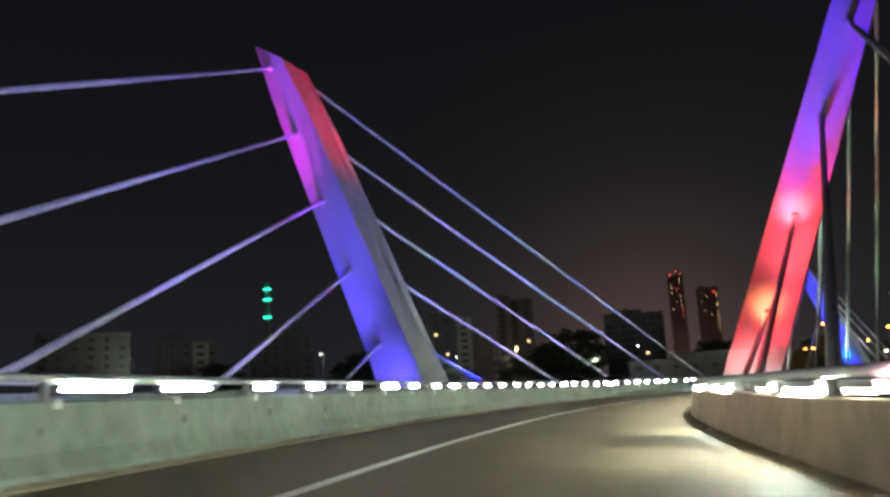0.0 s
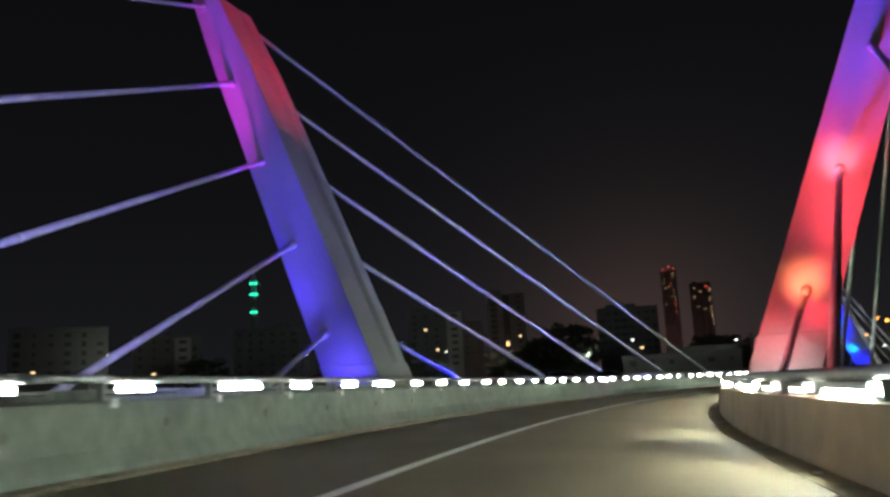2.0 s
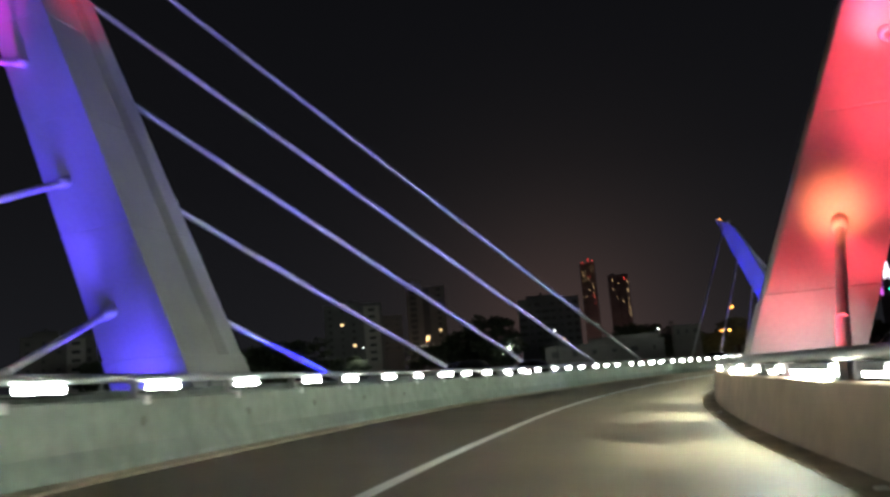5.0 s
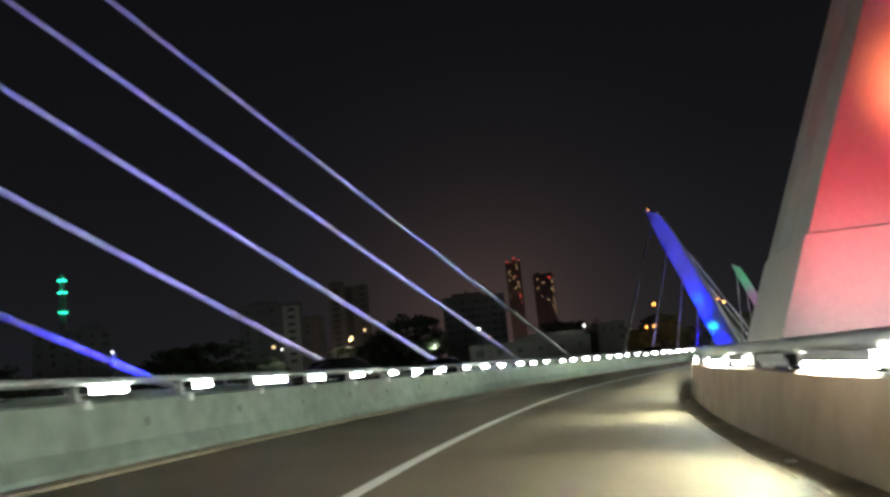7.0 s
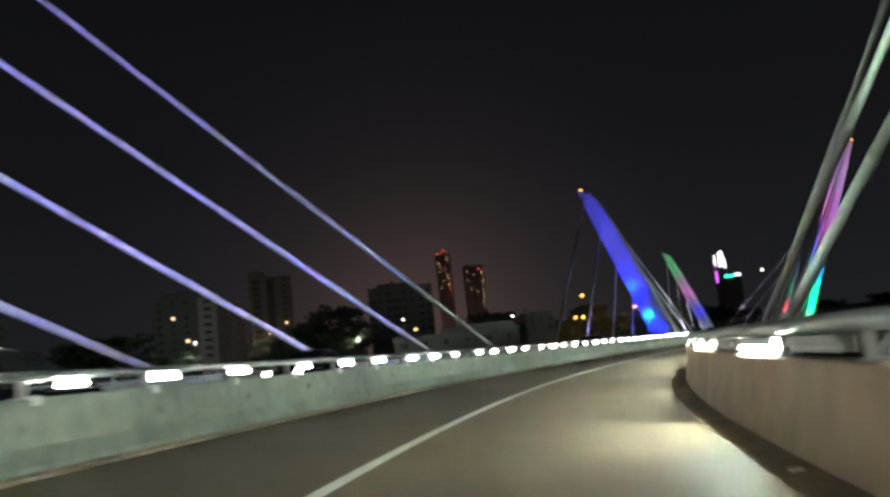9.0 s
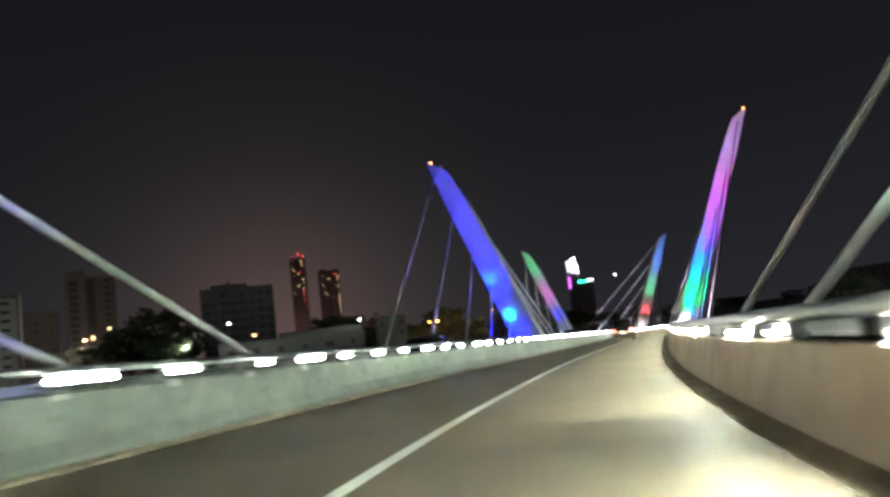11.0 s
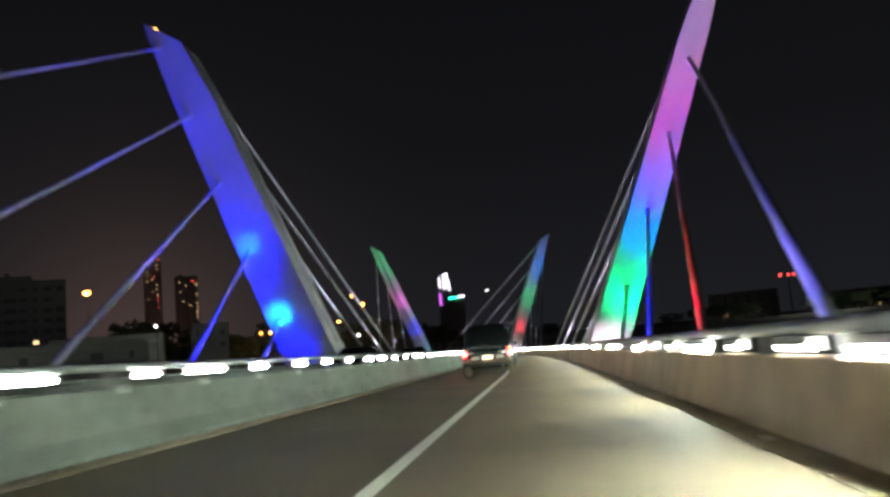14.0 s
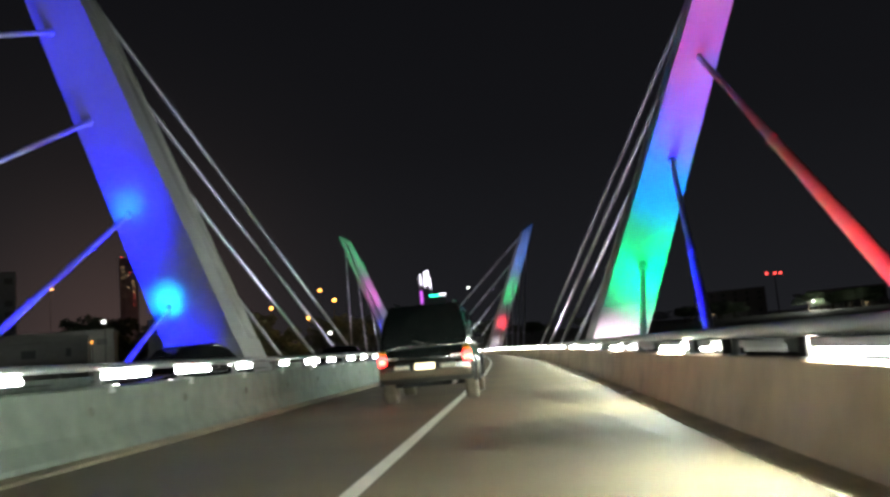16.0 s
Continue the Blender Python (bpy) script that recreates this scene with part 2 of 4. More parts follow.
# ---------------------------------------------------------------- setting
bm = bmesh.new()
rnd = random.Random(4)
N = 60
grid = [[None] * (N + 1) for _ in range(N + 1)]
for i in range(N + 1):
    for j in range(N + 1):
        u, v = (i / N * 2 - 1), (j / N * 2 - 1)
        X, Y = 3200 * u * abs(u), 600 + 3200 * v * abs(v)
        d = math.hypot(X - 40, Y - 110)
        z = -26 + 28 * min(1, max(0, (d - 120) / 130)) + 18 * min(1, max(0, (d - 260) / 900)) + (noise.noise((X / 180, Y / 180, 0)) * 3 if d > 150 else 0)
        grid[i][j] = bm.verts.new((X, Y, z))
for i in range(N):
    for j in range(N):
        bm.faces.new((grid[i][j], grid[i + 1][j], grid[i + 1][j + 1], grid[i][j + 1]))
ground = tagged(part("ground", bm, M_GROUND, smooth=True), "dark valley ground under the bridge at night", "ground", kind="structure")

deck = tagged(part("bridge_deck", sweep([(-11.6, -0.03), (11.6, -0.03), (11.4, -0.5), (7.0, -2.2), (-7.0, -2.2), (-11.4, -0.5)], S_START, S_END, 3.0), M_DECK),
              "grey concrete deck slab of the curved cable-stayed bridge", "deck", kind="structure")
road = tagged(part("road", sweep([(0.3, 0.0), (Q_EDGE + 0.3, 0.0), (Q_EDGE + 0.3, -0.02), (0.3, -0.02)], S_START, S_END, 1.5), M_ASPHALT),
              "dark worn asphalt carriageway lit by the rail lamps", "road", kind="structure")
tagged(part("road_oncoming", sweep([(-Q_EDGE - 0.02, 0.0), (-0.3, 0.0), (-0.3, -0.02), (-Q_EDGE - 0.02, -0.02)], S_START, S_END, 3), M_ASPHALT),
                  "dark asphalt carriageway of the oncoming traffic", "road", kind="structure")
line = tagged(part("lane_line", sweep([(Q_LINE - 0.075, 0.004), (Q_LINE + 0.075, 0.004), (Q_LINE + 0.075, -0.003), (Q_LINE - 0.075, -0.003)], S_START, S_END, 1.5, shift=line_off), M_PAINT),
              "solid white lane line painted on the asphalt", "road marking", kind="structure")
tagged(part("lane_line", sweep([(-Q_LINE - 0.075, 0.004), (-Q_LINE + 0.075, 0.004), (-Q_LINE + 0.075, -0.003), (-Q_LINE - 0.075, -0.003)], S_START, S_END, 3), M_PAINT),
                  "white lane line of the oncoming carriageway", "road marking", kind="structure")
TOP = 0.82


def barrier(name, q0, sides, label):
    """A concrete barrier with a sloped foot on the road sides."""
    if sides == "both":
        prof = [(-0.30, 0), (-0.30, 0.10), (-0.20, 0.30), (-0.17, TOP - 0.02), (-0.15, TOP), (0.15, TOP), (0.17, TOP - 0.02), (0.20, 0.30), (0.30, 0.10), (0.30, 0)]
    else:
        prof = [(0, 0), (0.015, 0.06), (0.045, 0.18), (0.075, 0.34), (0.10, 0.52), (0.14, TOP - 0.02), (0.16, TOP), (0.44, TOP), (0.46, TOP - 0.02), (0.46, 0)]
    prof = [(q0 + (q if sides != "left" else -q), z) for q, z in prof]
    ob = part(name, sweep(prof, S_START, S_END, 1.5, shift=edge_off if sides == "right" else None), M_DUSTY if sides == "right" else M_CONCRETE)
    return tagged(ob, label, "barrier", kind="structure")


median = barrier("median_barrier", 0.0, "both", "pale stained concrete median barrier with tie-hole marks")
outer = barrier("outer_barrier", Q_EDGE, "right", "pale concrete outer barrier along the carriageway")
barrier("outer_barrier_oncoming", -Q_EDGE, "left", "concrete outer barrier beyond the oncoming lanes")
for q0, q1 in ((0.33, 0.55), (Q_EDGE - 0.34, Q_EDGE + 0.01)):
    tagged(part("gutter", sweep([(q0, 0.0), (q0, 0.045 if q0 < 1 else 0.004), (q1 - 0.02, 0.045 if q0 < 1 else 0.028), (q1, 0.030 if q0 < 1 else 0.03), (q1, 0.0)], S_START, S_END, 1.5, shift=edge_off if q0 > 1 else None), M_GUTTER_LIFTED if q0 > 1 else M_KERB),
           "dusty concrete gutter strip at the barrier foot", "gutter", kind="structure")

# tie-hole patches on the median
bm = bmesh.new()
tube(bm, (-0.012, 0, 0), (0.012, 0, 0), 0.062, 0.058, 14)
patch = part("mortar_patch", bm, M_POCKET, median)
patch.matrix_local = stand(-60, 0.185, 0.52)
s = -57.2
while s < 130:
    again(patch, "mortar_patch", median, stand(s, 0.185, 0.52 + rnd.uniform(-0.03, 0.03)))
    s += 2.8 + rnd.uniform(-0.15, 0.15)


# reflecting studs along the outer gutter
bm = bmesh.new()
box(bm, (-0.05, -0.05, 0.0), (0.05, 0.05, 0.03), 0.012)
stud = part("road_stud", bm, M_PAINT)
tagged(stud, "small white reflecting stud on the gutter strip", "road stud", "road studs")
stud.matrix_world = stand(-50, Q_EDGE - 0.16 + edge_off(-50), 0.012)
s = -38.0
while s < 200:
    o = new("road_stud", stud.data)
    tagged(o, "small white reflecting stud on the gutter strip", "road stud", "road studs")
    o.matrix_world = stand(s, Q_EDGE - 0.16 + edge_off(s), 0.012)
    s += 11.5

# ---------------------------------------------------------------- rails and their lamps
def rail(name, q, label, shift, s1=S_END):
    root = tagged(new(name), label, "guard rail")
    high = 0.078 if q > 1 else 0.052
    prof = [(q + 0.080 * math.cos(a), 1.018 + high + high * math.sin(a)) for a in [i * math.pi / 6 for i in range(12)]]
    part("top_rail", sweep(prof, S_START, s1, 1.5, shift=shift), M_STEEL, root, smooth=True)
    bm = bmesh.new()
    box(bm, (-0.045, -0.025, TOP - 0.02), (0.045, 0.025, 1.04), 0.008)
    box(bm, (-0.09, -0.08, TOP - 0.01), (0.09, 0.08, TOP + 0.02), 0.006)
    post = part("post", bm, M_POST, root)
    post.matrix_local = stand(S_START + 1.25, q + (shift(S_START) if shift else 0))
    bm = bmesh.new()
    e = 1 if q > -1 else -1
    e = -1 if q > 1 else e
    box(bm, (0.10 if e > 0 else -0.19, -0.07, TOP - 0.085), (0.19 if e > 0 else -0.10, 0.07, TOP + 0.022), 0.008)
    plate = part("base_plate", bm, M_PLATE_PALE, root, "pale base plate on the barrier edge")
    plate.matrix_local = stand(S_START + 1.25, q + (shift(S_START) if shift else 0))
    s = S_START + 3.75
    while s < min(s1, 240):
        if abs(q) < 1 and s < 140:
            again(plate, "base_plate", root, stand(s, q))
        again(post, "post", root, stand(s, q + (shift(s) if shift else 0)))
        s += 2.5
    return root


Q_RAIL = Q_EDGE + 0.28
rail("median_rail", 0.0, "grey steel rail on posts along the median barrier", None)
rail("outer_rail", Q_RAIL, "grey steel rail on posts along the outer barrier", edge_off)
rail("oncoming_rail", -Q_RAIL, "grey steel rail beyond the oncoming lanes", None)


def capsule(bm, r, half, n=10, m=4):
    """A rounded rod along y."""
    rings = []
    for e in (-1, 1):
        for i in range(m + 1):
            a = (i if e < 0 else m - i) / m * math.pi / 2
            rings.append((e * (half + r * math.cos(a) * 0.8), max(r * math.sin(a), 0.004)))
    vs = [[bm.verts.new((rr * math.cos(2 * math.pi * j / n), y, rr * math.sin(2 * math.pi * j / n))) for j in range(n)] for y, rr in rings]
    for p, q in zip(vs, vs[1:]):
        for j in range(n):
            bm.faces.new((p[j], p[(j + 1) % n], q[(j + 1) % n], q[j]))
    bm.faces.new(vs[0][::-1]), bm.faces.new(vs[-1])
    bmesh.ops.recalc_face_normals(bm, faces=bm.faces)


def rail_lamp(label, mat, tray, half=0.34):
    root = tagged(new("rail_lamp"), label, "lamp", "rail lamps")
    bm = bmesh.new()
    if tray:
        # tray added below the lamp to block its light from the near lane
        box(bm, (-0.10, -half - 0.12, 0.885), (0.30, half + 0.12, 0.90), 0.004)
        box(bm, (-0.03, -0.05, 0.89), (0.03, 0.05, 1.03), 0.004)
    else:
        box(bm, (-0.085, -half - 0.06, 1.001), (0.045, half + 0.06, 1.012), 0.004)
        # back plate added to keep lamp light off the pylons
        box(bm, (0.045, -half - 0.06, 0.87), (0.055, half + 0.06, 1.012), 0.003)
        for e in (-1, 1):
            box(bm, (-0.02, e * half * 0.8 - 0.03, 1.008), (0.04, e * half * 0.8 + 0.03, 1.04), 0.004)
        # front lip added to cut the light thrown across to the far lane
        box(bm, (-0.093, -half - 0.06, 0.925), (-0.085, half + 0.06, 1.012), 0.002)
    part("housing", bm, M_DARKMETAL if tray else M_POST, root)
    bm = bmesh.new()
    capsule(bm, 0.040, half)
    if not tray:
        bmesh.ops.scale(bm, verts=bm.verts, vec=(0.3, 1, 1.2))
    bmesh.ops.translate(bm, verts=bm.verts, vec=(0, 0, 0.955) if tray else (-0.052, 0, 0.916))
    part("diffuser", bm, mat, root, "glowing white diffuser", True)
    return root


inner = [rail_lamp(label + " white linear lamp over an added dark light shield on the median rail", M_LED_SOFT, True, half) for label, half in (("bright", 0.34), ("short", 0.22), ("long", 0.62))]
uneven = random.Random(11)
s = -82.0
for k in range(3):
    inner[k].matrix_world = stand(s + 2.5 * k, 0.0)
s = -74.5
while s < 292:
    copy_thing(inner[uneven.choice((0, 0, 0, 1, 2))], stand(s + uneven.uniform(-0.3, 0.3), 0.0))
    s += 2.5
outside = [rail_lamp(label + " linear lamp under the outer steel rail", mat, False, half)
           for label, mat, half in (("bright white", M_LED, 0.98), ("dim white", M_LED_DIM, 0.55), ("short dim white", M_LED_DIM, 0.34), ("unlit grey", M_LED_OFF, 0.70))]
outside[3].children[1]["label"] = "unlit grey diffuser"
for k in range(4):
    outside[k].matrix_world = stand(-81.5 + 2.5 * k, Q_RAIL + edge_off(-80))
# one strong lamp in every three, the others dim or out
s, i = -71.5, 0
while s < 292:
    copy_thing(outside[0 if (i % 3 == 0 and i != 39) or i == 40 else uneven.choice((1, 1, 2, 3))], stand(s, Q_RAIL + edge_off(s)))
    s, i = s + 2.5, i + 1


# ---------------------------------------------------------------- pylons and stays
# offset of the axis at the deck and its lean outwards, pylon by pylon
AXIS = {("a", -1): (9.85, 0.399), ("a", 1): (9.92, 0.378), ("b", -1): (9.85, 0.382), ("b", 1): (10.10, 0.395), ("c", -1): (10.06, 0.382), ("c", 1): (10.06, 0.382)}
SHAFT_IN = {("a", -1): 0.27, ("b", -1): 0.42}    # how far the shaft stands inside the line of its anchors
ANCHOR = [24.85, 19.5, 14.4, 9.36, 4.42]
# feet of the stays, shortest first: distances from the pylon, offset from the middle of the bridge
FEET = {("a", -1, -1): ([10.0, 21.3, 33.0, 43.1, 51.5], 10.6), ("a", -1, 1): ([12.0, 24.7, 36.2, 48.7, 59.7], 8.9),
        ("a", 1, -1): ([10.6, 23.0, 34.8, 45.3, 53.5], 9.5), ("a", 1, 1): ([10.8, 22.6, 34.4, 46.8, 59.8], 9.85),
        ("b", -1, -1): ([10.4, 20.7, 32.1, 44.4, 55.4], 10.75), ("b", -1, 1): ([9.0, 19.8, 32.0, 44.8, 54.9], 10.9),
        ("b", 1, -1): ([10.4, 21.5, 33.0, 43.8, 56.4], 9.9), ("b", 1, 1): ([10.4, 22.2, 34.0, 45.8, 57.6], 9.9)}
FEET_C = ([10.4, 22.2, 34.0, 45.8, 57.6], 9.5)


def pylon(s0, side, label):
    """A leaning white pylon with ten stays; side -1 or 1."""
    h = heading(s0)
    base = level(s0, 0)
    which = "a" if s0 == S_A else "b" if s0 == S_B else "c"
    W0, LEAN = AXIS[which, side]
    root = tagged(new("pylon"), label, "bridge pylon", "bridge pylons")
    m = pose(base.x, base.y, 0.6 if which == "c" else 0.0, 0, 0, -math.degrees(h))
    root.matrix_world = m

    def section(z, grow=0.0, slope=0.0, hollow=1.0):
        t = max(0, min(1, z / 27))
        inn, out, hl = (2.30 if (which, side) == ("b", -1) else 1.85 if side < 0 else 1.45) - 0.62 * t + (0.0 if side < 0 else 0.25 * t) + grow, (1.12 if (which, side) == ("b", 1) else 1.42) - 0.40 * t + grow, 1.9 - 0.22 * t + grow
        c = W0 + LEAN * z - SHAFT_IN.get((which, side), 0.0)
        pts = [(c + out, -hl), (c - inn, -hl), (c - inn + 0.09 * hollow, -0.90 * hl), (c - inn + 0.15 * hollow, 0.28 * hl), (c - inn + 0.34 * hollow, 0.40 * hl), (c - inn + 0.03 * hollow, 0.56 * hl), (c - inn, hl), (c + out, hl)]
        return [Vector((side * q, p, z + slope * (q - c))) for q, p in pts]

    bm = bmesh.new()
    rings = [section(-8), section(0)]
    for zj in (7.4, 11.8, 16.2, 20.6):
        rings += [section(zj - 0.04), section(zj - 0.03, -0.02), section(zj + 0.03, -0.02), section(zj + 0.04)]
    loft(bm, rings + [section(26.2, 0, 0.62)])
    part("shaft", bm, M_PYLON, root)
    bm = bmesh.new()
    loft(bm, [section(-8, 0.035, 0, 0.0), section(2.62, 0.035, 0, 0.0), section(2.65, 0.0, 0, 0.1)])
    part("plinth", bm, M_PYLON, root)
    # warning lamp at the tip of the middle pair
    if s0 == S_B:
        bm = bmesh.new()
        tip = Vector((side * (W0 + LEAN * 26.3 + 0.55 - SHAFT_IN.get((which, side), 0.0)), -0.5, 26.68))
        tube(bm, tip, tip + Vector((0, 0, 0.25)), 0.09, 0.09, 10)
        part("warning_lamp", bm, M_SODIUM, root, "small amber warning lamp")
    # stays
    low = []
    for sign in (-1, 1):
        feet, q_foot = FEET.get((which, side, sign), FEET_C)
        for k in range(5):
            inward, lift = (0.8, 0.75) if (which, side, sign) == ("b", -1, 1) else (0.0, 0.0)
            z = ANCHOR[k] + (0.9 if sign > 0 else 0.0) + lift
            top = Vector((side * (W0 + LEAN * z - inward), sign * (1.95 - 0.25 * z / 27 - 0.15), z))
            foot = m.inverted() @ at(s0 + sign * feet[4 - k], side * q_foot, 0.0)
            join = foot.lerp(top, 0.40)
            bm = bmesh.new()
            rod(bm, join, top, 0.126, 0.126)
            part("stay_cable", bm, M_CABLE, root, smooth=True)
            bm = bmesh.new()
            rod(bm, foot, join, 0.148, 0.138)
            tube(bm, join - (top - foot).normalized() * 0.15, join + (top - foot).normalized() * 0.15, 0.142, 0.142, 12)
            part("stay_pipe", bm, M_CABLE, root, smooth=True)
            bm = bmesh.new()
            tube(bm, top, top + (foot - top).normalized() * 0.75, 0.22, 0.20, 12)
            part("anchor_collar", bm, M_CABLE, root, smooth=True)
            low.append((sign, k, m @ foot, m @ top))
    return root, m, low, W0, LEAN


S_A, S_B, S_C = 3.9, 135.6, 268.8
VIOLET, BLUE, CYAN = (0.085, 0.05, 1.0), (0.004, 0.006, 1.0), (0.005, 0.5, 1.0)
RED, GREEN, WHITE = (1.0, 0.055, 0.09), (0.0, 1.0, 0.25), (1.0, 0.85, 1.0)
VIVID = (0.34, 0.32, 0.95)
PALE, MINT, ROSE = (0.42, 0.40, 0.55), (0.55, 0.8, 0.58), (0.75, 0.40, 0.45)
LOOK = "pale-painted leaning bridge pylon lit "
# beams: colour, height aimed at, watts, cone; stays: colours near side and far side, top stay first
PLAN = [
    (S_A, -1, LOOK + "blue with a red and magenta top",
     [(VIOLET, 3, 1600, 70), (VIOLET, 9, 6000, 40), (VIOLET, 15, 9000, 26), ((0.8, 0.02, 0.85), 19.0, 36000, 13), ((0.25, 0.05, 1.0), 25, 34000, 12)],
     [VIVID] * 5, [VIVID] * 5, [((1.0, 0.02, 0.05), 22.5, 80000, 14)], [(4, BLUE, 1)]),
    (S_A, 1, LOOK + "red below and violet above",
     [(RED, 4.5, 620, 84), (RED, 11, 8500, 36), (VIOLET, 18, 24000, 22), (BLUE, 25, 30000, 18), ((0.92, 0.88, 0.88), 0.9, 1500, 28)],
     [ROSE] * 5, [MINT] * 5, [((0.80, 0.90, 0.78), 13.0, 9000, 80)], [(3, RED, -1), (4, RED, -1)]),
    (S_B, -1, LOOK + "deep blue with a cyan glow",
     [(BLUE, 3, 1400, 70), (BLUE, 10, 5600, 38), (BLUE, 17, 12500, 24), (BLUE, 24, 27000, 18)],
     [(0.20, 0.18, 1.0)] * 5, [PALE] * 5, [((0.85, 0.92, 0.85), 9.0, 6500, 80)], [(3, BLUE, -1), (4, BLUE, -1)]),
    (S_B, 1, LOOK + "white, green, blue and pink upwards",
     [((1.0, 0.78, 0.98), 0.9, 760, 66), ((0.0, 1.0, 0.36), 5.2, 2700, 66), ((0.005, 0.33, 1.0), 10.0, 3000, 20), ((0.16, 0.09, 1.0), 13.5, 9500, 20), ((0.42, 0.06, 0.9), 17.5, 7500, 18), ((0.8, 0.16, 0.55), 22.5, 9000, 16)],
     [None] * 5, [PALE] * 5, [], [(0, (0.95, 0.70, 0.92), -1), (1, (0.16, 0.14, 0.85), -1), (2, (1.0, 0.015, 0.05), -1), (3, BLUE, -1), (4, GREEN, -1)]),
    (S_C, -1, LOOK + "cyan, blue, magenta and green upwards",
     [(CYAN, 2.0, 3500, 18), (BLUE, 7.0, 12000, 16), ((0.9, 0.06, 0.7), 13.5, 20000, 14), (GREEN, 23, 26000, 14)], [PALE] * 5, [PALE] * 5, [], []),
    (S_C, 1, LOOK + "white, red, green and blue upwards",
     [(WHITE, 1.5, 3500, 16), (RED, 5.5, 9000, 15), (GREEN, 12, 14000, 14), ((0.01, 0.25, 1.0), 20, 24000, 16)], [PALE] * 5, [PALE] * 5, [], []),
]
POWER = {S_A: 4300, S_B: 9500, S_C: 16000}
HOT = {(S_A, 1): [((1.0, 0.20, 0.08), 4.9, 620), ((1.0, 0.16, 0.22), 9.9, 560)], (S_B, -1): [(CYAN, 4.9, 800), (CYAN, 9.9, 200)]}


def flood(where):
    root = tagged(new("flood_light"), "small dark floodlight on the deck below a pylon", "floodlight", "pylon floodlights")
    bm = bmesh.new()
    box(bm, (-0.16, -0.12, -0.12), (0.16, 0.12, 0.10), 0.02)
    part("housing", bm, M_DARKMETAL, root)
    bm = bmesh.new()
    box(bm, (-0.02, -0.03, -0.40), (0.02, 0.03, -0.1))
    part("bracket", bm, M_DARKMETAL, root)
    root.matrix_world = Matrix.Translation(where)
    return root


for s0, side, label, beams, near_c, far_c, inner, single in PLAN:
    root, m, low, W0, LEAN = pylon(s0, side, label)
    back = 11.0 if s0 == S_C else 3.6
    for i, (colour, z, watts, cone) in enumerate(beams):
        eye = m @ Vector((side * (8.8 if i % 2 == 0 else 11.1), -back - 1.6 * i, 0.9))
        goal = m @ Vector((side * (W0 + LEAN * z), -1.9, z))
        flood(eye - Vector((0, 0, 0.18)))
        lamp_spot("pylon_flood", eye, goal, colour, 2.0 * watts, cone, 0.9, 0.9)
    for colour, z, watts in HOT.get((s0, side), []):
        c = W0 + LEAN * z
        goal = m @ Vector((side * (c - 0.22), -1.85, z - 0.15))
        eye = m @ Vector((side * (c - 0.75), -5.0, z - 1.4))
        lamp_spot("anchor_spot", eye, goal, colour, 4.2 * watts, 33, 1.0)
    for colour, z, watts, cone in inner:
        eye = m @ Vector((-side * 8.55, 0.8, 0.95 if side < 0 else 1.85))
        flood(eye - Vector((0, 0, 0.18)))
        lamp_spot("inner_flood", eye, m @ Vector((side * (W0 + LEAN * z - 1), 0.3, z)), colour, watts, cone, 1.0)
    # floodlights on the deck below each fan of stays
    for sign, cs in ((-1, near_c), (1, far_c)):
        for d, z, k in ((20.0, 8.0, 3), (42.0, 7.0, 1)) if s0 != S_A or side > 0 or sign < 0 else ((9.0, 9.0, 3), (17.0, 9.0, 2), (25.0, 9.0, 2), (34.0, 8.0, 1), (44.0, 7.0, 1)):
            if cs[k] is None:
                continue
            if s0 == S_A and side < 0:
                # the western fans are lit by added spots at the median rail, without housings
                eye = at(s0 + sign * d, side * 0.25, 1.15)
                goal = at(s0 + sign * d * 0.8, side * 12.5, z + 3.0)
                lamp_spot("stay_flood", eye, goal, cs[k], POWER[s0] * (2.3 if sign < 0 else 1.08), 100, 1.0, 0.15)
                continue
            eye = at(s0 + sign * d, side * 8.35, 0.95)
            goal = at(s0 + sign * d * 0.70, side * 12.5, z + 6.0)
            lamp_spot("stay_flood", eye, goal, cs[k], POWER[s0] * (1.0 if cs[k] == PALE else 1.3 if cs[k][2] == 1.0 else 1.0 if cs[k] == MINT else 0.5), 92, 1.0, 0.15)
    for k, colour, way in single:
        foot, top = [(f, t) for sg, kk, f, t in low if sg == way and kk == k][0]
        d = (top - foot).normalized()
        out = (m.to_3x3() @ Vector((-side * 0.9, -0.6, 0)))
        length = (top - foot).length
        lamp_spot("stay_lamp", foot + d * 0.8 + out, foot + d * length * 0.5, colour, (3.0 if colour == BLUE else 1.0) * 900 * length, 20, 1.0)

